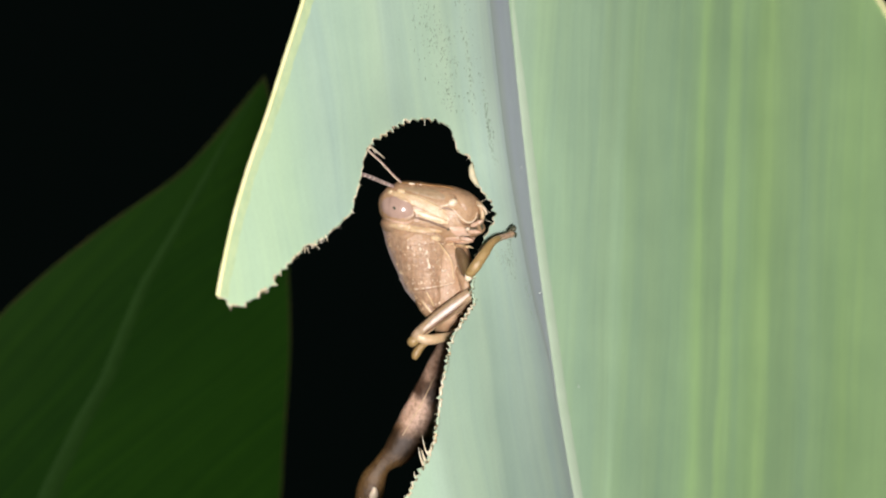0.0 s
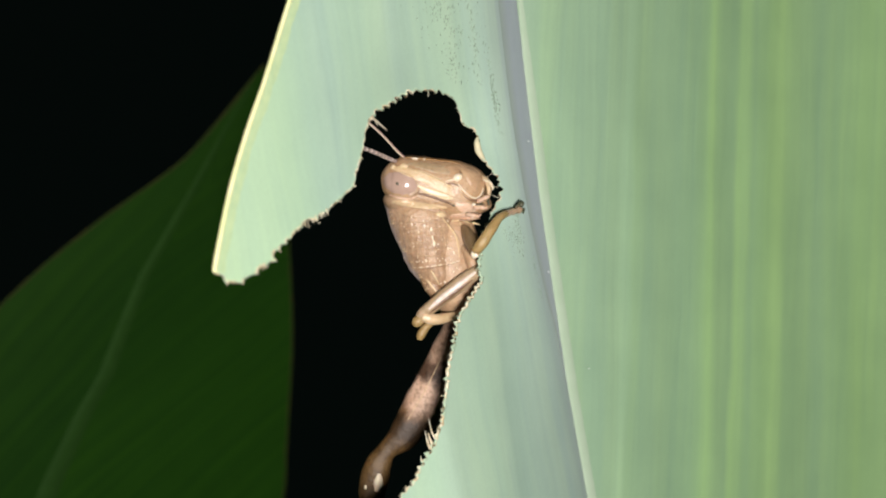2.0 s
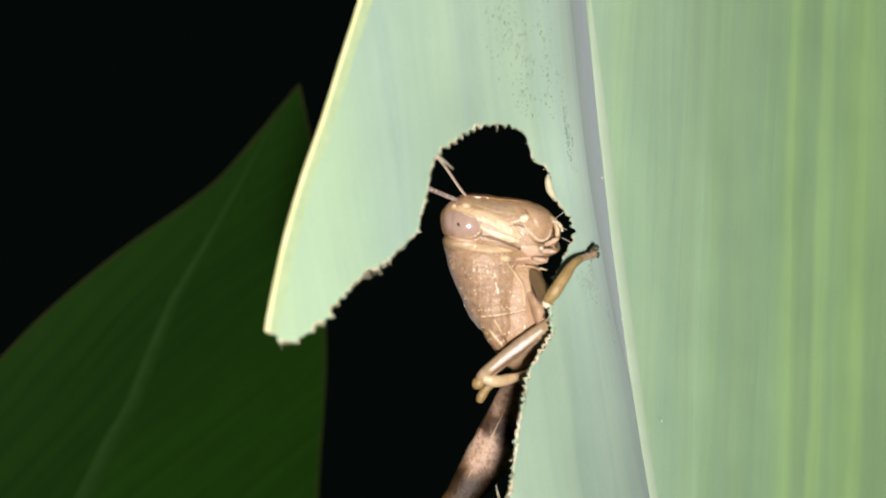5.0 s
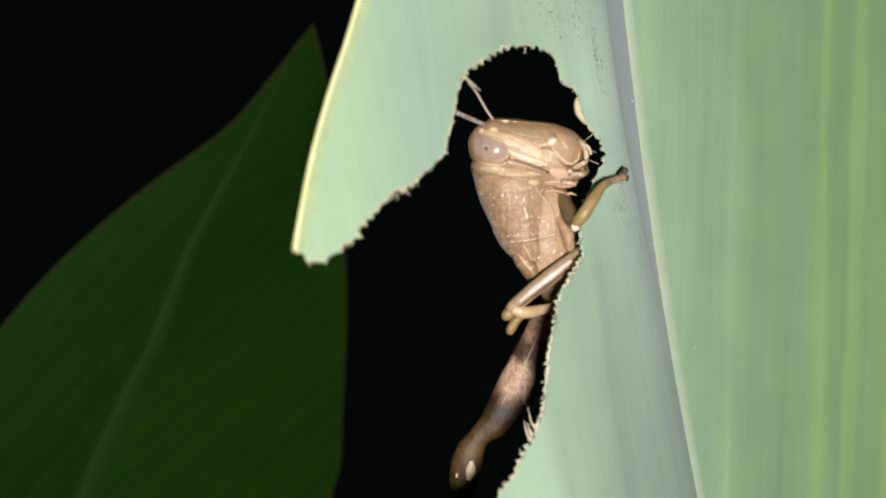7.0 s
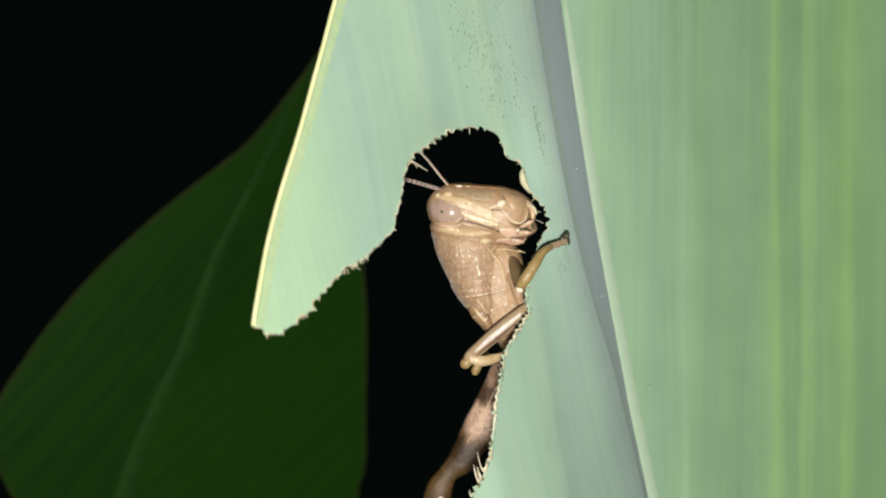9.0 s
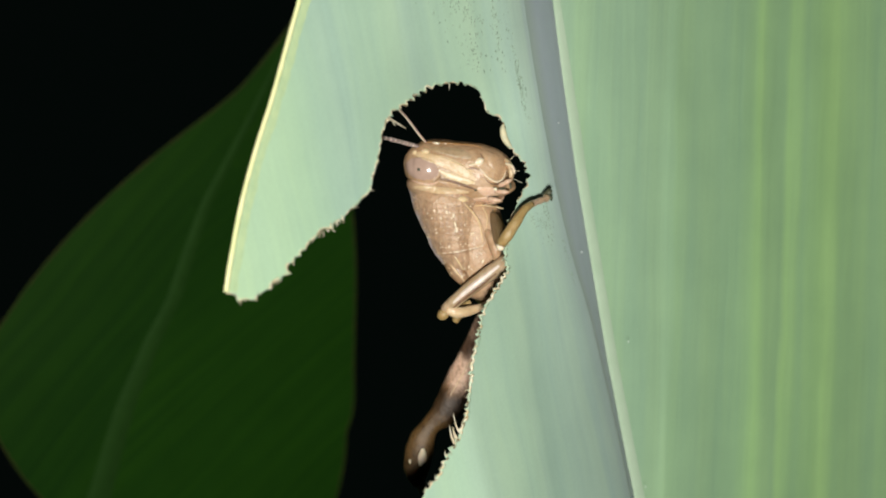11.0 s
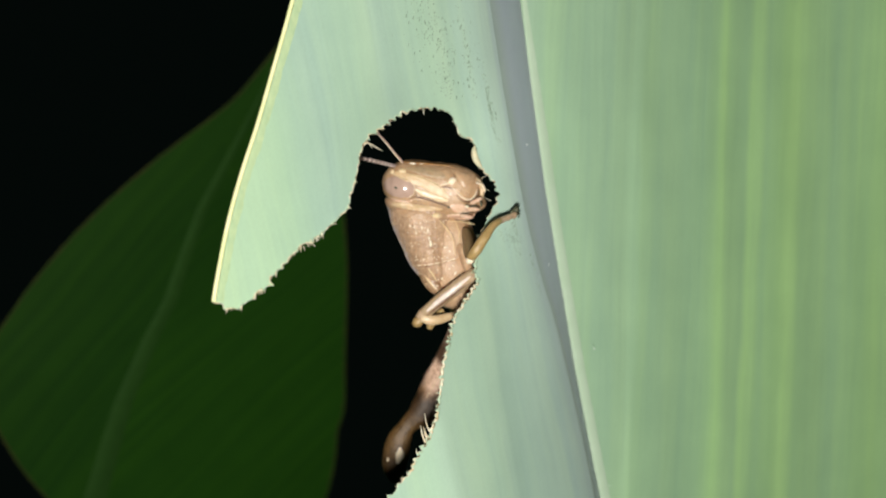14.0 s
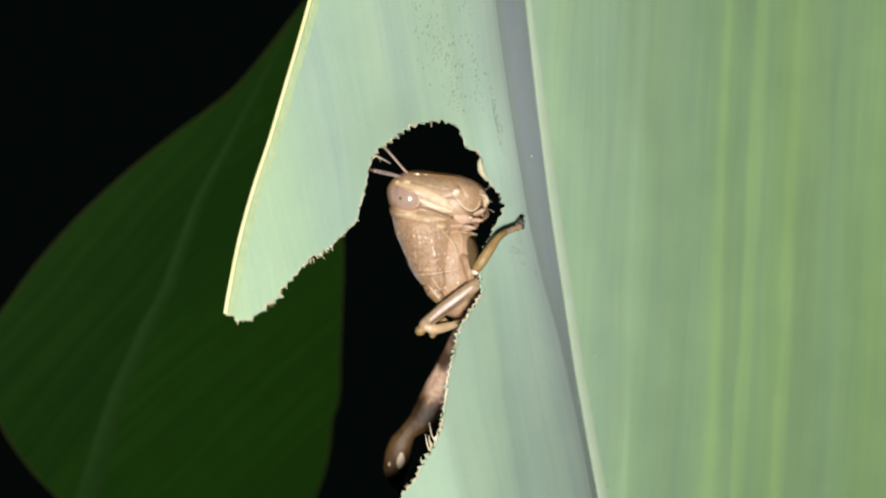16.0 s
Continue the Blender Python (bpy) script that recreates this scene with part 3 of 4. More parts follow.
    part("torn_strand", mesh_from("torn_strand", *shifted(joined([cord([on(-9.43, 5.45, 0.1), on(-9.05, 5.87, 0.2), on(-8.7, 5.64, 0.5), on(-8.35, 5.35, 0.8)], 0.06), cord([on(-9.15, 6.12, 0.1), on(-9.0, 5.93, 0.2), on(-8.85, 5.52, 0.5)], 0.045)]), o), FIBRE), leaf, "forked dry strand")
    shred = [(-2.47, 5.55, 0.06), (-2.58, 5.15, 0.2), (-2.55, 4.6, 0.26), (-2.36, 4.1, 0.2), (-2.1, 3.7, 0.06)]
    part("curled_shred", mesh_from("curled_shred", *shifted(loft([(x, near(x, z) + 0.12, z, r, r * 0.8) for x, z, r in shred], 12, 5, rough=0.3), o), FLAP), leaf, "curled cream shred of leaf")
    pieces = []
    for cx, cz, sx, sz, count in ((-3.4, 12.2, 0.5, 1.6, 130), (-4.6, 15.5, 0.6, 2.6, 150), (-3.5, 9.0, 0.35, 1.0, 50), (-2.0, 11.6, 0.16, 1.6, 60), (-1.0, 9.0, 0.12, 1.7, 110), (-0.35, -1.9, 0.17, 0.8, 90), (-0.9, -1.7, 0.25, 0.5, 50), (0.75, -4.3, 0.08, 0.7, 26), (0.95, -6.0, 0.05, 0.5, 16), (-0.3, -0.35, 0.12, 0.2, 20), (-2.0, 16.5, 0.25, 2.0, 50)):
        for _ in range(count):
            x, z = rng.gauss(cx, sx), rng.gauss(cz, sz)
            x += (cz - z) * 0.05
            if (z > 9.0 or x > -1.6) and x < rib_left(z) - 0.05:
                r = rng.uniform(0.016, 0.05) * (1.0 if z > 3.0 else 0.6)
                pieces.append(blob((x, near(x, z) - 0.003, z), (r * rng.uniform(1.2, 5.5), 0.008, r), 92 + rng.uniform(-14, 14), 6, 4))
    part("sooty_mould", mesh_from("sooty_mould", *shifted(joined(pieces), o), SOOT), leaf, "dark sooty specks in rows")
    pieces = [blob(c, (0.06, 0.06, 0.06), 0, 6, 4) for c in ((1.3, 4.1, 5.5), (1.8, 6.9, -4.4), (4.5, 14.9, -12.4), (4.45, 16.8, -25.0))]
    part("white_dust", mesh_from("white_dust", *shifted(joined(pieces), o), DUST), leaf, "tiny white dust grains")
    stalk = [(8.4, 24, -86, 1.6, 4.0), (10, 28, -110, 2.2, 2.4), (18, 40, -200, 4, 4), (22, 50, -400, 7, 7), (22, 52, -604, 9, 9)]
    part("leaf_stalk", mesh_from("front_stalk", *shifted(loft(stalk, 12, 6), o), STALK), leaf, "green leaf stalk rising from the ground")
    return leaf


def back_surface(x, z):
    d = (x - back_rib(z)) * 0.84
    return 110 + 0.76 * (x + 35) - 0.463 * z + 0.05 * abs(d) + 0.006 * d * d - 0.9


def back_rib(z):
    return float(np.interp(-z, [-38.4, -30.5, -21, -10, -2.9, 3.6, 9.5, 19, 25, 34.5, 56], [-36.2, -42.0, -48.3, -55.9, -59.7, -63, -67, -72.6, -75.5, -80, -89]))


BACK_AT, YOUNG_AT = (-62.0, 88.0, -2.0), (-92.0, 76.0, -36.0)


def build_back_leaf():
    o = BACK_AT
    leaf = thing("back_leaf", o, "dark green pointed canna leaf half in shadow behind the bitten one", "leaf")
    outline = spline([(-36.0, 38.9), (-41.5, 32.8), (-46.6, 27.4), (-50.6, 24.0), (-57.0, 19.7), (-64.4, 14.4), (-72.2, 8.0), (-79.0, 1.4), (-82.7, -2.8), (-86.0, -6.8), (-88.1, -10.8), (-88.8, -15.0), (-88.3, -19.5),
                      (-87.0, -26), (-84.4, -33.4), (-78, -46), (-68, -56), (-58, -53), (-51.5, -44), (-48.1, -36.2), (-46.4, -30), (-44.7, -26.5), (-43.3, -20), (-41.5, -12), (-39.9, -5), (-38.7, 1.4), (-37.3, 12), (-36.2, 23), (-35.7, 31), (-36.0, 38.9)], 6)[:-1]

    def vein(x, z):
        d = x - back_rib(z)
        return 0.75 * -d + 0.32 * z if d < 0 else 0.6 * z - 0.78 * d
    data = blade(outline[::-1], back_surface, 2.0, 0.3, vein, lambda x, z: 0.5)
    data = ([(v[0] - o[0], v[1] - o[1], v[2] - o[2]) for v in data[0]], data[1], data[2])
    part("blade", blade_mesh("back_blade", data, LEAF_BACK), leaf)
    zs = np.linspace(36, -54, 80)
    part("midrib", mesh_from("back_midrib", *shifted(strip_on(back_surface, lambda z: back_rib(z) - 0.2 - 0.022 * (36 - z), lambda z: back_rib(z) + 0.2 + 0.022 * (36 - z), zs, 0.35), o), RIB_BACK), leaf, "lighter green midrib")
    edge = spline([(x, z) for x, z in outline[::4]] + [tuple(outline[0])], 2)
    part("margin", mesh_from("back_margin", *shifted(loft([(x, back_surface(x, z) + 0.15, z, 0.16, 0.25) for x, z in edge], 6, 1), o), BACK_MARGIN), leaf, "thin reddish margin")
    stalk = [(-86, 97, -48, 1.3, 1.4), (-88, 102, -62, 2.2, 2.2), (-80, 120, -180, 5, 5), (-50, 140, -400, 7, 7), (-40, 142, -604, 9, 9)]
    part("leaf_stalk", mesh_from("back_stalk", *shifted(loft(stalk, 10, 6), o), STALK), leaf)
    return leaf


def build_young_leaf():
    o = YOUNG_AT
    leaf = thing("young_leaf", o, "small yellowish green leaf low behind", "leaf")
    outline = spline([(-105.7, -5), (-96.8, -15.6), (-91.2, -24.6), (-87.9, -30.8), (-84.9, -39.5), (-84.6, -56.8), (-96, -79.5), (-115.4, -76.2), (-125, -47), (-118.7, -18), (-105.7, -5)], 6)[:-1]
    data = blade(outline[::-1], lambda x, z: 78 + 0.3 * (x + 89), 3.0, 0.4, lambda x, z: x * 0.55 + z * 0.37, lambda x, z: 0.5)
    data = ([(v[0] - o[0], v[1] - o[1], v[2] - o[2]) for v in data[0]], data[1], data[2])
    part("blade", blade_mesh("young_blade", data, LEAF_YOUNG), leaf)
    stalk = [(-99, 75.5, -76, 1.3, 1.3), (-97, 82, -140, 3, 3), (-80, 118, -400, 4.5, 4.5), (-74, 124, -604, 6, 6)]
    part("leaf_stalk", mesh_from("young_stalk", *shifted(loft(stalk, 10, 6), o), STALK), leaf)
    return leaf


def build_ground():
    verts, faces, n = [], [], 60
    for i in range(n + 1):
        for j in range(n + 1):
            x, y = ((2 * i / n - 1) ** 3) * 60000, ((2 * j / n - 1) ** 3) * 60000
            verts.append((x, y, 6 * noise.noise(Vector((x * 0.01, y * 0.01, 0)))))
    for i in range(n):
        for j in range(n):
            a = i * (n + 1) + j
            faces.append((a, a + n + 1, a + n + 2, a + 1))
    tagged(new("ground", mesh_from("ground", verts, faces, SOIL)), "dark bare garden soil at night", "ground", kind="structure")


def build_backdrop():
    n, r = 96, 2300.0
    verts = [(r * math.cos(2 * math.pi * k / n), r * math.sin(2 * math.pi * k / n), z) for z in (-20.0, 4200.0) for k in range(n)]
    faces = [(k, (k + 1) % n, n + (k + 1) % n, n + k) for k in range(n)]
    m, t, b = nodes_of("night_glow")
    b.inputs["Base Color"].default_value = (0.004, 0.006, 0.005, 1)
    b.inputs["Roughness"].default_value = 1.0
    b.inputs["Specular IOR Level"].default_value = 0.0
    # The added drum glows faintly, so the night stays an even dark green-grey.
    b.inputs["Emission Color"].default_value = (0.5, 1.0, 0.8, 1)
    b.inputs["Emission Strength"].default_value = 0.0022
    tagged(new("backdrop", mesh_from("backdrop", verts, faces, m)), "added backdrop drum, faintly glowing green as the night beyond the plants", "backdrop", kind="structure")


# ---- the grasshopper ----
BODY_AT, NECK_AT, KNEE_AT, SOCKET_AT = (-6.5, 2.4, -3.0), (-7.6, 2.4, 0.9), (-4.2, 0.6, -5.4), (-8.95, 1.0, 4.0)


def skin_under(vf):
    """The depth of a body's near side at (x, z)."""
    tree = BVHTree.FromPolygons([Vector(v) for v in vf[0]], [tuple(f) for f in vf[1]])

    def depth(x, z):
        hit = tree.ray_cast(Vector((x, -40, z)), Vector((0, 1, 0)))[0]
        return hit.y if hit else tree.find_nearest(Vector((x, 1.0, z)))[0].y
    return depth


def plate(depth, path, widths, height, n=10, steps=5, sink=0.05):
    """A low swelling of the cuticle along a path of (x, z): it rises from the skin and sinks into it again at its edges."""
    s = spline([(*p, w) for p, w in zip(path, widths)], steps)
    tan = np.gradient(s[:, :2], axis=0)
    tan /= np.linalg.norm(tan, axis=1)[:, None] + 1e-9
    verts, faces = [], []
    for i, (x, z, w) in enumerate(s):
        end = min(1.0, 0.25 + 3.0 * min(i, len(s) - 1 - i) / (len(s) - 1))
        for j in range(n + 1):
            u = 2.0 * j / n - 1
            px, pz = x - tan[i][1] * u * w, z + tan[i][0] * u * w
            rise = (1 - abs(u) ** 2.4) * height * end
            verts.append((px, depth(px, pz) + sink * u ** 6 - rise, pz))
    for i in range(len(s) - 1):
        for j in range(n):
            k = i * (n + 1) + j
            faces.append((k, k + 1, k + n + 2, k + n + 1))
    return verts, faces


def build_grasshopper():
    rng = random.Random(3)
    bug = thing("grasshopper", BODY_AT, "pinkish tan short-horned grasshopper peering through a bitten leaf", "grasshopper")
    o = BODY_AT

    def add(name, vf, mat, label="", parent=bug, origin=o, at=(0, 0, 0)):
        return part(name, mesh_from(name, *shifted(vf, origin), mat), parent, label, at)
    shield = loft([(-8.04, 2.7, 1.94, 2.3, 1.6), (-7.91, 2.7, 1.16, 2.69, 2.1), (-7.82, 2.7, 0.43, 2.69, 2.35), (-7.74, 2.7, -0.43, 2.61, 2.5), (-7.64, 2.7, -1.29, 2.42, 2.55), (-7.48, 2.7, -2.36, 2.17, 2.5), (-7.33, 2.7, -3.44, 1.9, 2.4), (-7.15, 2.7, -4.05, 1.7, 2.3), (-7.04, 2.75, -4.36, 1.5, 2.15), (-6.98, 2.9, -4.5, 1.2, 1.8)], 44, 8, rough=0.035)
    add("pronotum", shield, MAUVE, "finely netted mauve brown pronotum")
    chest = loft([(-6.0, 3.0, -0.8, 1.6, 1.8), (-5.6, 2.9, -2.4, 1.95, 2.1), (-5.95, 3.0, -4.2, 2.35, 2.2), (-5.6, 3.2, -5.6, 2.1, 2.1), (-5.0, 3.6, -7.0, 1.8, 2.0)], 30, 6, rough=0.06, seed=4)
    add("thorax", chest, PINK, "pinkish tan chest")
    add("abdomen", loft([(-5.0, 3.6, -6.6, 1.7, 1.9), (-3.2, 5.2, -10, 1.9, 2.0), (-1.2, 7.5, -15, 1.8, 1.9), (1.0, 10, -21, 1.4, 1.5), (2.4, 12, -26, 0.5, 0.6)], 20, 6, rough=0.05), TAN)
    wing = loft([(-7.75, 2.0, -4.0, 0.5, 0.35), (-7.55, 1.5, -4.9, 0.66, 0.42), (-7.1, 1.35, -5.8, 0.62, 0.42), (-6.55, 1.5, -6.7, 0.3, 0.25)], 16, 5)
    add("wing_pad", wing, BROWN, "small brown wing pad")
    hull = skin_under(joined([shield, chest, wing]))
    # pale hind edge of the pronotum, in dashes
    dense = spline([(-8.24, -4.2), (-7.35, -4.14), (-6.59, -4.05), (-5.83, -3.95), (-5.2, -3.78)], 13)
    add("pale_hem", joined([plate(hull, [tuple(dense[k]), tuple(dense[k + 2]), tuple(dense[k + n])], (0.03, 0.055, 0.03), 0.07, 6, 3) for k, n in ((0, 5), (8, 3), (13, 8), (22, 7), (31, 4), (37, 9), (47, 5))]), IVORY, "cream dashed hind edge")
    add("side_seam", joined([plate(hull, [(-6.32, -0.66), (-5.82, -1.35), (-5.36, -2.16), (-5.22, -3.55)], (0.04, 0.08, 0.08, 0.04), 0.1, 6), plate(hull, [(-5.09, -0.97), (-4.79, -1.73), (-4.93, -2.81)], (0.04, 0.07, 0.04), 0.1, 6), plate(hull, [(-5.66, -0.86), (-4.95, -0.85), (-4.17, -1.02), (-3.6, -1.2)], (0.03, 0.08, 0.09, 0.04), 0.12, 6)]), CREAM, "cream seams down the side")
    add("side_groove", joined([plate(hull, [(-6.2, -0.62), (-5.66, -1.4), (-5.2, -2.2), (-5.05, -3.5)], (0.03, 0.05, 0.05, 0.03), 0.02, 6), plate(hull, [(-8.3, -4.32), (-7.3, -4.27), (-6.4, -4.16), (-5.3, -3.9)], (0.03, 0.06, 0.06, 0.03), 0.02, 6)]), BROWN, "dark fold lines")
    add("wing_vein", joined([plate(hull, [(-7.33, -4.45), (-7.06, -4.92), (-6.76, -5.53)], (0.05, 0.08, 0.03), 0.06, 6), plate(hull, [(-7.7, -5.06), (-7.27, -5.67), (-6.72, -6.37)], (0.06, 0.11, 0.03), 0.06, 6)]), CREAM, "shining cream lines")
    add("collar", plate(hull, [(-10.1, 0.5), (-9.22, 0.06), (-7.98, -0.26), (-7.07, -0.45), (-6.4, -0.55)], (0.12, 0.34, 0.4, 0.34, 0.12), 0.06, 12, 6, 0.02), PINK, "pale collar behind the head")
    # grains on the pronotum
    spots = [(-7.13, -2.02, 0.075), (-7.1, -2.2, 0.07), (-7.03, -2.49, 0.12), (-6.01, -2.87, 0.1), (-5.85, -2.85, 0.08), (-8.12, -1.6, 0.06), (-7.67, -1.16, 0.08), (-7.19, -1.44, 0.09), (-8.58, -2.41, 0.05), (-7.65, -3.71, 0.07), (-7.74, -0.83, 0.06), (-8.59, -1.03, 0.07), (-6.55, -1.26, 0.05), (-5.61, -3.19, 0.06), (-5.29, -4.95, 0.09), (-4.79, -5.1, 0.07)]
    for _ in range(46):
        spots.append((rng.uniform(-9.4, -5.7), rng.uniform(-3.6, -0.4), rng.uniform(0.02, 0.045)))
    for k in range(13):
        x = -8.3 + 0.21 * k
        spots.append((x + rng.uniform(-0.08, 0.08), -3.74 + 0.1 * (k / 12) + rng.uniform(-0.12, 0.12), rng.uniform(0.02, 0.05)))
    for k in range(9):
        spots.append((rng.uniform(-7.2, -5.2), rng.uniform(-6.0, -4.3), rng.uniform(0.03, 0.07)))
    add("graining", joined([blob((x, hull(x, z) - r * 0.2, z), (r * rng.uniform(1.1, 2.0), r * 0.8, r), 90 + rng.uniform(-25, 25), 8, 6) for x, z, r in spots]), IVORY, "scattered cream grains")
    for k in range(6):
        z = -0.9 - 0.5 * k
        line = [(x, z - 0.035 * (x + 7) + 0.05 * rng.uniform(-1, 1)) for x in np.linspace(-9.3 + 0.14 * k, -5.8, 7)]
        add("cross_ridge", plate(hull, line, [0.03] + [0.05] * 5 + [0.03], 0.035, 6, 3, 0.02), PINK, "low pale cross ridge")

    # short hairs along the back
    edge = spline([(-10.4, 0.9), (-10.2, -0.6), (-9.75, -2.0), (-9.1, -3.4), (-8.6, -4.2), (-8.2, -5.0), (-7.6, -6.1)], 12)
    hairs = []
    for k in range(1, len(edge) - 1):
        x, z = edge[k]
        at = Vector((x + 0.25, hull(x + 0.25, z), z))
        if rng.random() < 0.25:
            hairs.append(spike(tuple(at), (x - rng.uniform(-0.05, 0.03), at.y - 0.05, z - rng.uniform(-0.1, 0.2)), 0.014, 4))
    add("hairs", joined(hairs), CREAM, "short pale hairs along the back")["kind"] = "stuff"

    # head, with its own space at the neck
    rings = [(-9.98, 2.6, 2.3, 0.45, 0.4), (-9.91, 2.45, 2.32, 0.95, 0.9), (-9.76, 2.25, 2.33, 1.38, 1.32), (-9.48, 2.1, 2.32, 1.74, 1.65), (-9.0, 2.05, 2.24, 2.05, 1.9), (-8.26, 2.25, 2.01, 2.26, 2.0), (-7.2, 2.35, 1.78, 2.26, 2.1), (-6.14, 2.35, 1.64, 2.26, 2.1), (-5.09, 2.35, 1.44, 2.2, 1.95), (-4.34, 2.35, 1.23, 2.03, 1.75), (-3.75, 2.35, 1.05, 1.79, 1.45), (-3.33, 2.3, 0.92, 1.44, 1.1), (-3.08, 2.25, 0.86, 0.97, 0.7), (-2.95, 2.2, 0.9, 0.51, 0.35)]
    skull = loft(rings, 40, 7, flat=2.5, rough=0.025, seed=2)
    head = part("head", mesh_from("head", *shifted(skull, NECK_AT), TAN), bug, "tan blunt wedge-shaped head", tuple(n - b for n, b in zip(NECK_AT, BODY_AT)))

    def face(name, vf, mat, label="", parent=head):
        return add(name, vf, mat, label, parent, NECK_AT)
    # the eye swells out of the skull inside a slanting oval and wraps round its side
    fine_v, fine_f = loft(rings[:7], 140, 22, flat=2.5, rough=0.025, seed=2)
    swell = []
    for v in fine_v:
        du, dz = v[0] + 9.32, v[2] - 2.08
        a, b = du * 0.956 - dz * 0.292, du * 0.292 + dz * 0.956
        swell.append(1 - (a / 1.28) ** 2 - (b / 0.84) ** 2 if v[1] < 2.7 else -1.0)
    core = np.array((-8.6, 2.4, 2.1))
    fine_v = [v + (v - core) / np.linalg.norm(v - core) * (0.02 + 0.13 * max(0.0, k) ** 0.8) for v, k in zip(fine_v, swell)]
    globe = fine_v, [f for f in fine_f if min(swell[k] for k in f) > 0]
    eye = face("eye", globe, GREY_EYE, "pinkish grey oval compound eye")
    brow_of = skin_under(joined([skull, globe]))
    face("pupil", blob((-9.5, brow_of(-9.5, 2.02), 2.02), (0.16, 0.04, 0.11), -30, 10, 6), DARK, "dark false pupil", eye)
    pad = blob((-9.06, 2.3, 0.8), (1.66, 2.05, 0.95), -11, 32, 20)
    face("gena", pad, PINK, "pinkish cheek under the eye")
    face("eye_rim", plate(skin_under(joined([skull, globe, pad])), [(-10.2, 1.3), (-9.7, 1.1), (-9.15, 0.98), (-8.6, 0.93), (-8.1, 1.1)], (0.04, 0.1, 0.12, 0.11, 0.04), 0.05, 8), PEACH, "thin peach rim under the eye")
    face("eye_corner", plate(brow_of, [(-8.5, 1.06), (-8.14, 1.24), (-7.9, 1.52)], (0.05, 0.13, 0.04), 0.03, 6), BROWN, "dark hind corner of the eye")
    face("brow", plate(brow_of, [(-10.0, 3.25), (-9.5, 3.15), (-8.72, 2.85), (-7.49, 2.4), (-6.28, 1.71), (-5.4, 1.0)], (0.1, 0.24, 0.38, 0.5, 0.46, 0.12), 0.03, 14, 8), BUFF, "pale band above the eye")
    face("face_line", plate(brow_of, [(-8.6, 3.02), (-7.6, 2.72), (-6.83, 2.36), (-6.0, 1.88), (-5.4, 1.5)], (0.03, 0.07, 0.07, 0.06, 0.03), 0.06, 6), CREAM, "thin cream line down the face")
    face("cheek_band", plate(brow_of, [(-8.05, 1.85), (-7.43, 1.5), (-6.89, 1.25), (-6.2, 1.0), (-5.5, 0.8)], (0.1, 0.3, 0.36, 0.32, 0.1), 0.03, 12, 8), CREAM, "cream band behind the eye")
    face("cheek_stripe", plate(brow_of, [(-7.98, 1.83), (-7.43, 1.52), (-6.89, 1.3), (-6.34, 1.12), (-5.8, 0.95)], (0.05, 0.16, 0.18, 0.14, 0.04), 0.07, 10, 8), IVORY, "bright core of the cream band")
    face("dark_seam", plate(brow_of, [(-8.15, 1.28), (-7.5, 1.14), (-6.9, 0.94), (-6.1, 0.6), (-5.45, 0.3)], (0.05, 0.12, 0.13, 0.12, 0.05), 0.045, 8), BANDED, "dark line under the stripe")
    face("cheek_spot", blob((-5.5, brow_of(-5.5, 0.3), 0.3), (0.12, 0.05, 0.1), 0, 8, 6), DARK, "small dark spot")
    cheek_of = skin_under(joined([skull, globe, shield, pad]))
    face("cheek_fold", plate(cheek_of, [(-10.0, 0.75), (-9.15, 0.62), (-8.33, 0.46), (-7.22, 0.3), (-6.0, 0.15)], (0.12, 0.26, 0.3, 0.26, 0.1), 0.04, 12, 7), BUFF, "pale fold of the cheek")
    face("cheek_knob", plate(cheek_of, [(-6.8, -0.29), (-6.43, -0.32), (-6.08, -0.34)], (0.1, 0.25, 0.1), 0.14, 10), CREAM, "pale knob at the corner of the jaw")
    face("frontal_ridge", plate(brow_of, [(-9.35, 4.05), (-8.49, 4.02), (-7.12, 3.84), (-5.59, 3.62), (-4.85, 3.38)], (0.04, 0.1, 0.11, 0.1, 0.04), 0.14, 8, 6), RUSTY, "rusty brown ridge along the face")
    face("frons", plate(brow_of, [(-8.69, 3.52), (-7.57, 3.3), (-6.46, 3.0), (-5.64, 2.68)], (0.17, 0.34, 0.44, 0.2), 0.025, 12, 6), FAWN, "smooth brown front of the face")
    face("ocellus", joined([blob((-8.17, brow_of(-8.17, 3.86), 3.88), (0.26, 0.14, 0.09), -6, 12, 8), blob((-7.5, brow_of(-7.5, 3.82), 3.82), (0.12, 0.08, 0.05), -8, 8, 6)]), IVORY, "small glossy ocelli")
    face("antenna_socket", joined([blob((-9.77, brow_of(-9.77, 3.3) + 0.08, 3.3), (0.2, 0.2, 0.2), 0, 14, 10), blob((-8.97, brow_of(-8.97, 3.3) + 0.1, 3.3), (0.34, 0.26, 0.24), -12, 14, 10)]), CREAM, "round antenna sockets")
    face("clypeus", plate(brow_of, [(-4.7, 3.05), (-4.15, 2.56), (-3.82, 1.95), (-3.68, 1.3)], (0.2, 0.56, 0.6, 0.26), 0.11, 16, 8), TAN, "broad smooth shield above the mouth")
    face("clypeus_edge", plate(brow_of, [(-5.1, 1.86), (-4.67, 1.3), (-4.15, 0.87), (-3.75, 0.82), (-3.4, 1.1), (-3.25, 1.55)], (0.04, 0.07, 0.08, 0.08, 0.07, 0.03), 0.15, 8), IVORY, "raised cream edge")
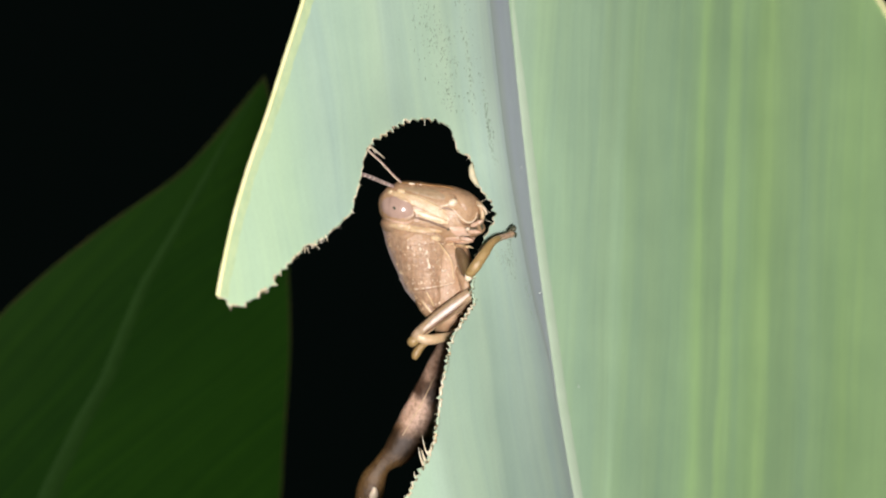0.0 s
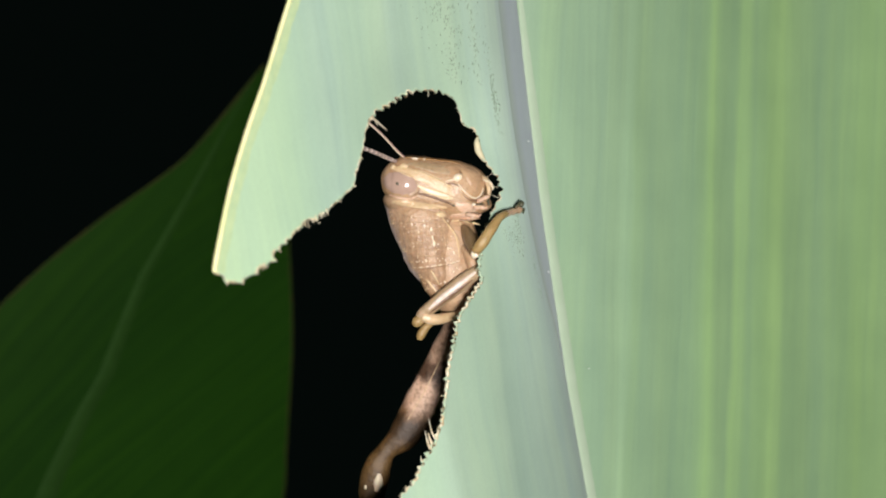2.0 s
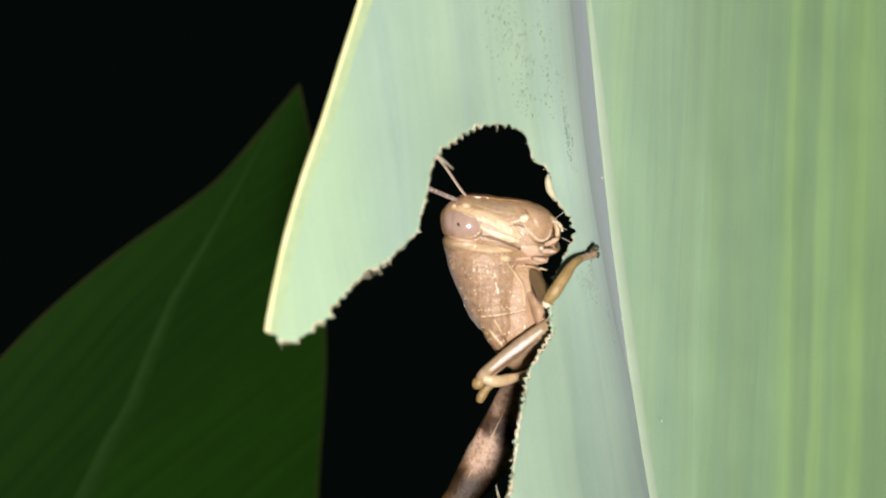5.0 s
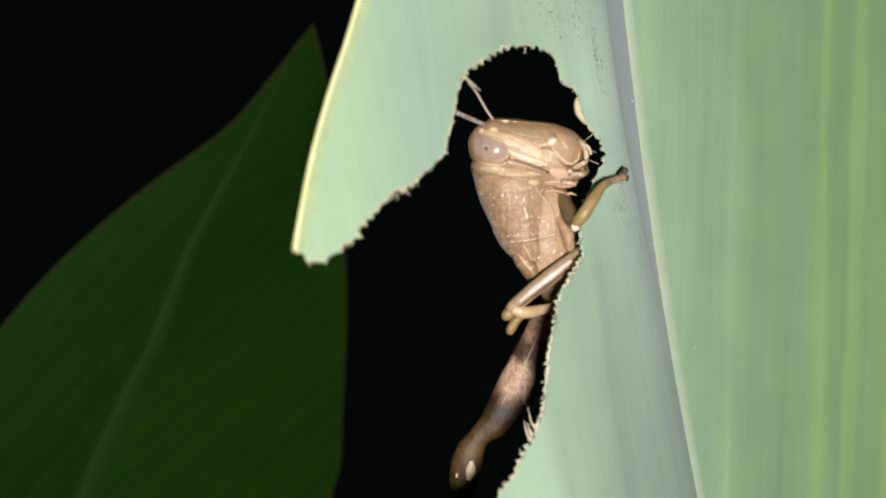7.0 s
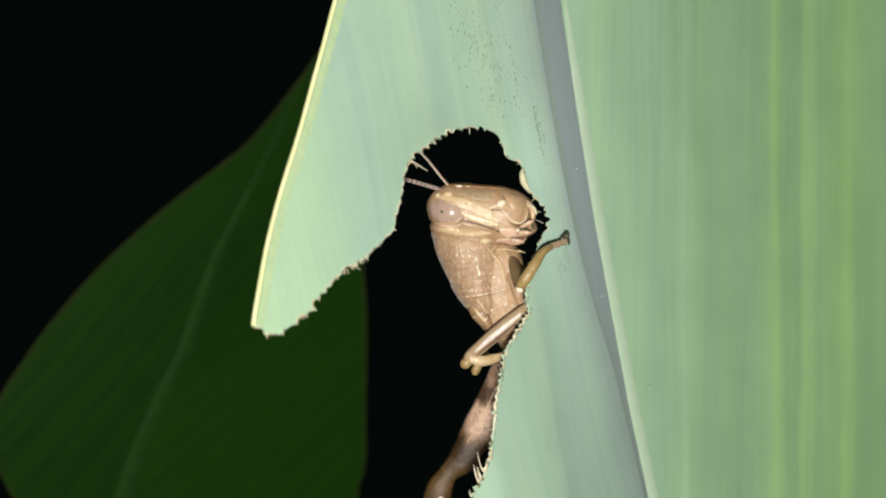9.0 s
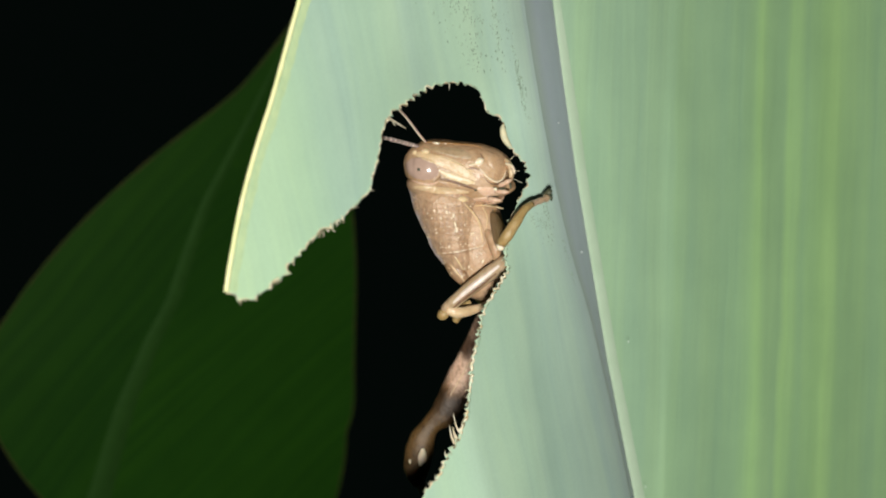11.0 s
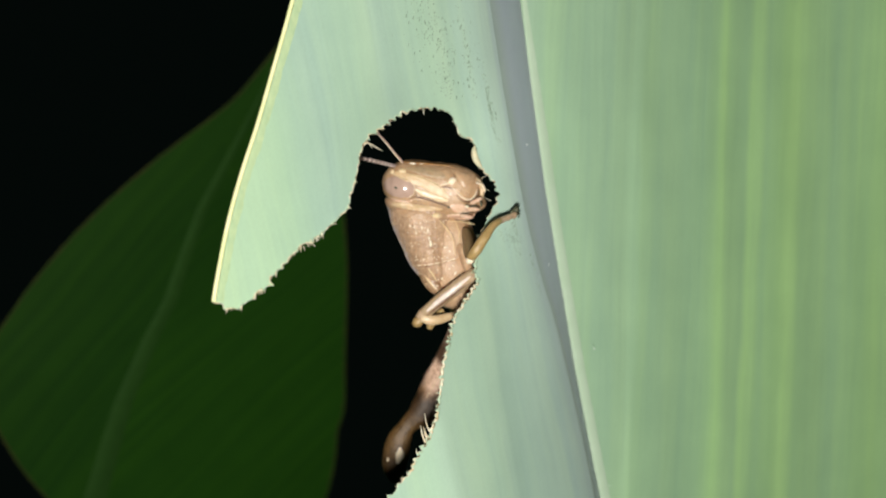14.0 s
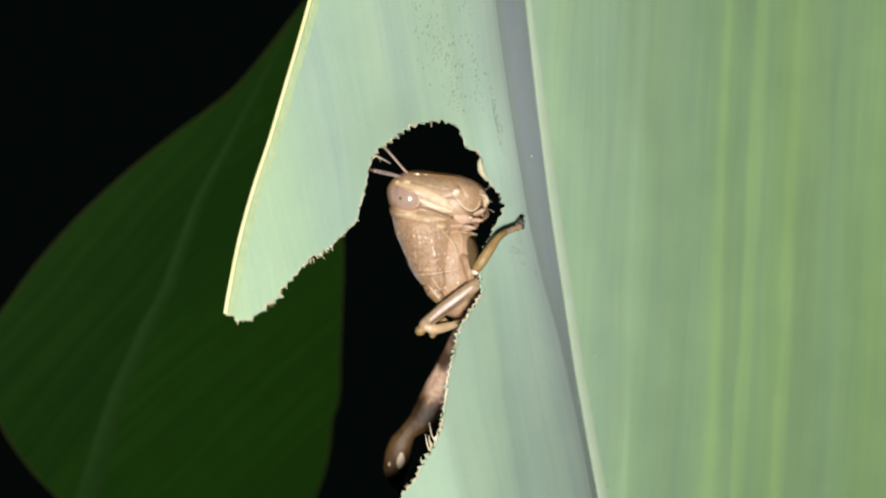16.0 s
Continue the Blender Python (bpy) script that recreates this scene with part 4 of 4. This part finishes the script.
    face("clypeus_groove", joined([plate(brow_of, [(-6.9, 2.2), (-6.2, 1.84), (-5.6, 1.9), (-5.06, 1.72)], (0.03, 0.07, 0.1, 0.04), 0.02, 6), plate(brow_of, [(-5.0, 2.95), (-4.85, 2.6), (-4.8, 2.25)], (0.03, 0.08, 0.04), 0.02, 6), plate(brow_of, [(-4.85, 1.2), (-4.4, 0.72), (-3.9, 0.62), (-3.4, 0.72)], (0.03, 0.08, 0.09, 0.04), 0.02, 6)]), BANDED, "dark grooves round the shield of the face")
    face("face_knob", joined([blob((-5.12, brow_of(-5.12, 2.32) + 0.05, 2.32), (0.38, 0.24, 0.28), 25, 16, 12), plate(brow_of, [(-6.01, 2.07), (-5.63, 2.14), (-5.33, 2.2)], (0.03, 0.1, 0.1), 0.12, 8)]), IVORY, "bright knob beside the shield")
    face("labrum", loft([(-3.3, 1.75, 2.45, 0.12, 0.2), (-3.0, 1.45, 2.1, 0.2, 0.3), (-2.86, 1.3, 1.65, 0.2, 0.32), (-2.85, 1.3, 1.15, 0.18, 0.3), (-3.0, 1.4, 0.7, 0.1, 0.2)], 14, 5, rough=0.15), BUFF, "upper lip")
    face("mandible", plate(brow_of, [(-5.35, 0.4), (-4.82, 0.16), (-4.28, 0.03), (-3.8, 0.0)], (0.16, 0.42, 0.42, 0.18), 0.1, 14, 7), PEACH, "pinkish jaw")
    face("mouth_seam", joined([plate(brow_of, [(-4.6, -0.22), (-4.1, -0.28), (-3.6, -0.27)], (0.03, 0.06, 0.03), 0.24, 6), cord([(-3.92, 0.25, 0.22), (-3.55, 0.25, 0.3), (-3.25, 0.3, 0.31)], 0.05), cord([(-3.08, 0.75, 0.75), (-2.95, 0.7, 0.5), (-2.92, 0.7, 0.2)], 0.09)]), DARK, "dark mouth seams")
    for k, (p, q, w, v, r) in enumerate((((-3.75, 0.55, 0.5), (-3.3, 0.25, 0.68), (-3.05, 0.2, 0.8), (-2.85, 0.3, 0.88), 0.19), ((-3.23, 0.95, 2.1), (-2.8, 0.6, 1.94), (-2.62, 0.45, 1.62), (-2.58, 0.45, 1.32), 0.1),
                                          ((-4.0, 0.45, 0.08), (-3.55, 0.15, 0.05), (-3.28, 0.15, 0.02), (-3.06, 0.25, 0.0), 0.19), ((-4.6, 0.55, -0.4), (-4.25, 0.28, -0.47), (-3.95, 0.25, -0.53), (-3.66, 0.32, -0.62), 0.18))):
        face("palp", loft([(*p, r * 0.7, r * 0.7), (*((np.array(p) + q) / 2), r, r), (*q, r * 0.8, r * 0.8), (*((np.array(q) + w) / 2), r * 1.05, r), (*w, r * 0.8, r * 0.8), (*v, r * 0.55, r * 0.55)], 10, 4), IVORY if k == 1 else PEACH, "short pale mouth feeler")
    # Ivory knobs paint the small glints on the mouthparts.
    face("mouth_knob", joined([blob((-4.04, 0.12, 0.27), (0.16, 0.14, 0.13), 0, 10, 8), blob((-3.62, 0.2, 0.12), (0.13, 0.12, 0.11), 0, 10, 8)]), IVORY, "knobs between the feelers, ivory for the glints there")
    face("chin", plate(cheek_of, [(-5.72, -0.39), (-4.9, -0.5), (-4.06, -0.52), (-3.5, -0.34)], (0.1, 0.24, 0.26, 0.1), 0.1, 12, 6), PEACH, "pinkish underlip")
    face("jaw_line", plate(cheek_of, [(-6.24, -0.58), (-5.29, -0.76), (-4.33, -0.78), (-3.6, -0.66)], (0.03, 0.06, 0.06, 0.03), 0.05, 6), BROWN, "dark line under the jaw")
    for p, q in (((-2.95, 1.0, 2.3), (-2.3, 0.5, 2.75)), ((-2.7, 0.3, 0.95), (-2.1, -0.1, 0.62)), ((-2.85, 0.6, 1.65), (-2.25, 0.2, 1.45))):
        face("bristle", spike(p, q, 0.022, 4), FIBRE, "fine pale bristle")

    def antenna(points, r):
        s = spline(points, 8)
        return loft([(*p, r * (1.0 if k % 3 else 0.74), r * (1.0 if k % 3 else 0.74)) for k, p in enumerate(s)], 8, 1), s
    rod, s = antenna([(-8.95, 1.0, 4.0), (-9.35, 0.1, 4.75), (-9.9, -1.4, 5.9), (-10.7, -3.2, 7.2), (-11.7, -4.8, 8.9)], 0.075)
    thin = add("antenna", rod, REDDISH, "thin reddish antenna with a painted lit edge", head, SOCKET_AT, tuple(n - b for n, b in zip(SOCKET_AT, NECK_AT)))
    # An ivory cord paints the lit side of the reddish antenna.
    add("antenna_edge", cord([(p[0] - 0.05, p[1] - 0.05, p[2] - 0.03) for p in s[::4]], 0.05, 6, 3), IVORY, "lit edge of the antenna, painted white", thin, SOCKET_AT)
    rod, s = antenna([(-9.5, 1.0, 3.7), (-10.2, 0.2, 3.95), (-11.1, -1.6, 4.25), (-12.4, -3.0, 4.7), (-14.1, -4.5, 5.6)], 0.15)
    feeler = face("antenna", rod, ASHEN, "ringed grey mauve antenna")
    face("ring", joined([loft([(*(s[k] - (s[k + 1] - s[k]) * 0.15), 0.158, 0.158), (*(s[k] + (s[k + 1] - s[k]) * 0.3), 0.158, 0.158)], 8, 1) for k in range(5, len(s) - 1, 2)]), PALE_MAUVE, "pale rings", feeler)

    # fore leg that grips the leaf's face
    fore = add("fore_leg", loft([(-4.4, 1.3, -1.5, 0.12, 0.2), (-4.2, 0.4, -1.85, 0.38, 0.46), (-4.0, -1.2, -2.5, 0.46, 0.5), (-3.8, -3.2, -3.3, 0.42, 0.42), (-3.7, -3.9, -3.5, 0.25, 0.25)], 16, 5, rough=0.05), UMBER, "dark olive brown fore leg gripping the leaf")
    add("tibia", loft([(-3.7, -3.9, -3.5, 0.36, 0.34), (-3.2, -4.2, -2.9, 0.4, 0.36), (-2.55, -4.0, -2.0, 0.37, 0.33), (-1.98, -3.5, -1.25, 0.3, 0.28), (-1.42, -2.75, -0.85, 0.24, 0.22)], 16, 5, rough=0.06), OLIVE, "", fore)
    add("tarsus", loft([(-1.52, -2.70, -0.93, 0.2, 0.2), (-1.32, -2.40, -0.84, 0.26, 0.25), (-1.07, -2.05, -0.75, 0.21, 0.2), (-0.87, -1.75, -0.70, 0.25, 0.24), (-0.62, -1.40, -0.62, 0.21, 0.2), (-0.39, -1.02, -0.55, 0.28, 0.25), (-0.19, -0.80, -0.48, 0.14, 0.14)], 12, 4), TARSAL, "segmented pinkish tan foot", fore)
    add("claw", joined([cord([(-0.62, -1.20, -0.33), (-0.37, -0.95, -0.16), (-0.17, -0.70, 0.04), (0.03, -0.35, -0.08)], 0.11), cord([(-0.22, -1.00, -0.53), (-0.02, -0.65, -0.48), (-0.05, -0.30, -0.76)], 0.1), blob((-0.19, -0.85, -0.16), (0.2, 0.15, 0.2), 0, 10, 6)]), DARK, "dark paired claws", fore)
    add("fore_knee", blob((-3.72, -3.95, -3.62), (0.3, 0.28, 0.36), -20, 14, 10), IVORY, "bright knobbed joint", fore)
    add("coxa", loft([(-4.9, 1.3, -2.8, 0.3, 0.4), (-4.5, 0.8, -3.4, 0.42, 0.5), (-4.3, 0.6, -4.2, 0.42, 0.5), (-4.2, 0.8, -4.9, 0.3, 0.35)], 16, 5, rough=0.1), PINK, "pinkish hip joint")

    # middle leg, bent under the thorax
    k0 = KNEE_AT
    thigh = loft([(-3.4, 0.6, -4.7, 0.4, 0.4), (-4.2, 0.0, -5.35, 0.52, 0.47), (-5.6, -0.3, -6.3, 0.55, 0.48), (-7.0, -0.2, -7.3, 0.51, 0.44), (-7.9, 0.0, -8.0, 0.47, 0.4), (-8.3, 0.1, -8.38, 0.42, 0.38), (-8.5, 0.15, -8.6, 0.2, 0.2)], 18, 6, rough=0.06)
    mid = part("middle_leg", mesh_from("middle_leg", *shifted(thigh, k0), FAWN), bug, "brown bent middle leg", tuple(n - b for n, b in zip(k0, BODY_AT)))
    on_thigh = skin_under(thigh)
    # Pale colour on the ridge stands in for light along the femur's top.
    add("femur_ridge", plate(on_thigh, [(-4.2, -5.3), (-5.5, -6.2), (-6.8, -7.12), (-7.7, -7.85)], (0.12, 0.24, 0.22, 0.1), 0.09, 8), PALE_MAUVE, "ridge with its shine painted pale", mid, k0)
    add("femur_groove", plate(on_thigh, [(-4.45, -5.85), (-5.65, -6.68), (-6.95, -7.62), (-7.75, -8.22)], (0.08, 0.14, 0.13, 0.06), 0.025, 8), BANDED, "dark brown groove", mid, k0)
    add("tibia", loft([(-8.2, -0.1, -8.35, 0.36, 0.32), (-7.4, -0.05, -8.6, 0.41, 0.34), (-6.6, 0.4, -8.55, 0.37, 0.3), (-5.6, 0.9, -8.35, 0.26, 0.24), (-4.6, 1.2, -7.9, 0.22, 0.2)], 14, 5, rough=0.08), BUFF, "pale buff shin", mid, k0)
    add("middle_knee", blob((-8.5, 0.1, -8.68), (0.5, 0.4, 0.42), 40, 14, 10), OLIVE, "olive knobbed knee", mid, k0)

    foot = part("foot", mesh_from("middle_foot", *shifted(loft([(-7.3, 1.5, -8.7, 0.24, 0.22), (-7.9, 1.3, -9.1, 0.3, 0.26), (-8.35, 1.2, -9.7, 0.34, 0.28), (-8.5, 1.2, -10.1, 0.2, 0.18)], 12, 5, rough=0.1), k0), OLIVE), mid, "amber olive foot tucked under the shin")

    # hind leg, hanging down behind the notch
    ham = loft([(-3.6, 4.30, -7.65, 0.97, 0.72), (-4.4, 5.56, -9.35, 1.7, 0.94), (-5.22, 6.92, -11.11, 1.92, 1.01), (-6.2, 7.50, -12.76, 1.84, 1.01), (-7.92, 7.10, -15.21, 1.62, 0.96), (-9.5, 6.80, -17.24, 1.22, 0.80), (-10.78, 6.70, -18.30, 0.79, 0.64), (-11.47, 6.60, -19.26, 0.98, 0.73), (-11.84, 6.60, -20.33, 1.15, 0.83), (-12.11, 6.70, -21.50, 1.07, 0.80), (-12.22, 6.80, -22.47, 0.79, 0.64), (-12.27, 6.90, -23.21, 0.27, 0.27)], 26, 7, flat=2.3, rough=0.05)
    hind = add("hind_leg", ham, FEMUR, "pinkish brown banded hind leg with shade painted on the knee")
    on_ham = skin_under(ham)
    add("femur_keel", plate(on_ham, [(-6.3, -11.26), (-7.5, -13.5), (-9.1, -16.0)], (0.03, 0.05, 0.03), 0.05, 6), BUFF, "thin pale keel", hind)
    # White glints of the glossy amber knee, laid on as ivory plates.
    add("knee_gloss", joined([plate(on_ham, [(-11.45, -20.0), (-11.55, -20.7), (-11.75, -21.4)], (0.14, 0.4, 0.16), 0.16, 10), plate(on_ham, [(-12.54, -20.86), (-12.59, -21.18)], (0.1, 0.1), 0.12, 8)]), IVORY, "glossy knee highlights painted as ivory patches", hind)
    add("tibia", loft([(-12.16, 7.20, -22.25, 0.43, 0.43), (-11.95, 8.60, -24.17, 0.36, 0.36), (-11.10, 10.80, -27.37, 0.30, 0.30), (-10.03, 13.00, -32.71, 0.21, 0.21)], 10, 5), BANDED, "", hind)
    for k in range(8):
        u = 0.1 + 0.1 * k
        p = np.array([-12.06, 7.8, -22.9]) * (1 - u) + np.array([-10.0, 13, -32.7]) * u
        add("spine", spike(tuple(p), tuple(p + np.array([0.55, 0.1, -0.35])), 0.06), CREAM, "pale spine", hind)
    return bug, head, mid, hind, thin, fore, foot


build_ground()
build_backdrop()
front_leaf = build_front_leaf()
back_leaf = build_back_leaf()
young_leaf = build_young_leaf()
grasshopper, bug_head, middle_leg, hind_leg, thin_antenna, fore_leg, middle_foot = build_grasshopper()


# how the grasshopper sits behind the notch
SEAT = pose(0.337, -0.006, 0.397, 2.956, 3.802, 2.737)


def keyed(ob, base, rows, up=0.0, seat=Matrix()):
    out = []
    for t, dx, dz, turn in rows:
        m = pose(dx, 0, dz) @ seat @ pose(*base, 0, turn, 0)
        m.translation = (m.translation + Vector((0, 0, up))) * MM
        out.append((t, m))
    walk(ob, out)


def motions():
    # seconds, shift in mm across and up, turn in degrees
    keyed(grasshopper, BODY_AT, [(0, 0.37, -0.2, 0), (3.5, 0.37, -0.18, 0), (6, 0.1, -0.3, 0), (7, 0.12, -0.28, 0), (7.5, 0.25, -0.2, 0), (8, 0.35, 0.05, 0), (8.5, 0.35, 0.02, 0), (9, 0.1, 0.02, 0), (11.5, 0, 0, 0), (15.5, -0.04, 0, 0), (16, -0.16, 0.03, 0)], LIFT, SEAT)
    off = lambda p: tuple(n - b for n, b in zip(p, BODY_AT))
    keyed(bug_head, off(NECK_AT), [(0, 0, -0.06, 0), (3.5, 0, -0.06, 0), (6, 0, 0.05, 0), (7, 0, 0.08, 0), (7.5, 0.03, 0.15, 0), (8, 0.13, 0.23, 0), (8.5, 0.12, 0.22, 0), (9, 0.06, 0.2, 0), (11.5, 0, 0, 0), (16, 0, 0, 0)])
    keyed(middle_leg, off(KNEE_AT), [(0, 0.1, 0.6, 0), (3.5, 0.1, 0.62, 0), (6, -0.08, -0.24, 0), (7.5, -0.03, -0.3, 0), (8, -0.09, -0.31, 0), (9, 0.05, -0.35, 0), (11.5, 0.15, 0.12, 0), (16, 0.15, 0.12, 0)])
    keyed(middle_foot, (0, 0, 0), [(0, 0, 0, 0), (8.5, 0, 0, 0), (9, 0.45, 0.4, 0), (11.5, 0.75, 0.65, 0), (16, 0.75, 0.65, 0)])
    keyed(fore_leg, (0, 0, 0), [(0, -0.45, 0.2, 0), (3.5, -0.45, 0.18, 0), (6, -0.2, 0.3, 0), (7.5, -0.4, 0.15, 0), (8, -0.5, -0.1, 0), (8.5, -0.5, -0.1, 0), (9, -0.25, -0.1, 0), (11.5, 0, 0, 0), (15.5, 0.04, 0, 0), (16, 0.16, -0.03, 0)])
    keyed(hind_leg, (0, 0, 0), [(0, -0.55, 0.2, 0), (3.5, -0.55, 0.2, 0), (6, -0.25, 0.4, 0), (9, -0.2, 0.2, 0), (11.5, 0.4, 0.3, 0), (16, 0.4, 0.3, 0)])
    keyed(thin_antenna, tuple(n - b for n, b in zip(SOCKET_AT, NECK_AT)), [(0, 0, 0, -18), (3.5, 0, 0, -18), (6, 0, 0, -4), (9, 0, 0, -6), (11.5, 0, 0, -4), (16, 0, 0, -7)])
    keyed(back_leaf, BACK_AT, [(0, 2.55, -3.5, 0), (3.5, 2.8, -4.2, 0), (7, -1.0, -3.9, 0), (9, 0.7, 1.0, 0), (11.5, 2.1, -1.85, 0), (13, 3.1, -1.6, 0), (14.5, 1.0, -0.7, 0), (15.5, 0, 0, 0), (16, 1.55, 0.25, 0)], LIFT)


motions()
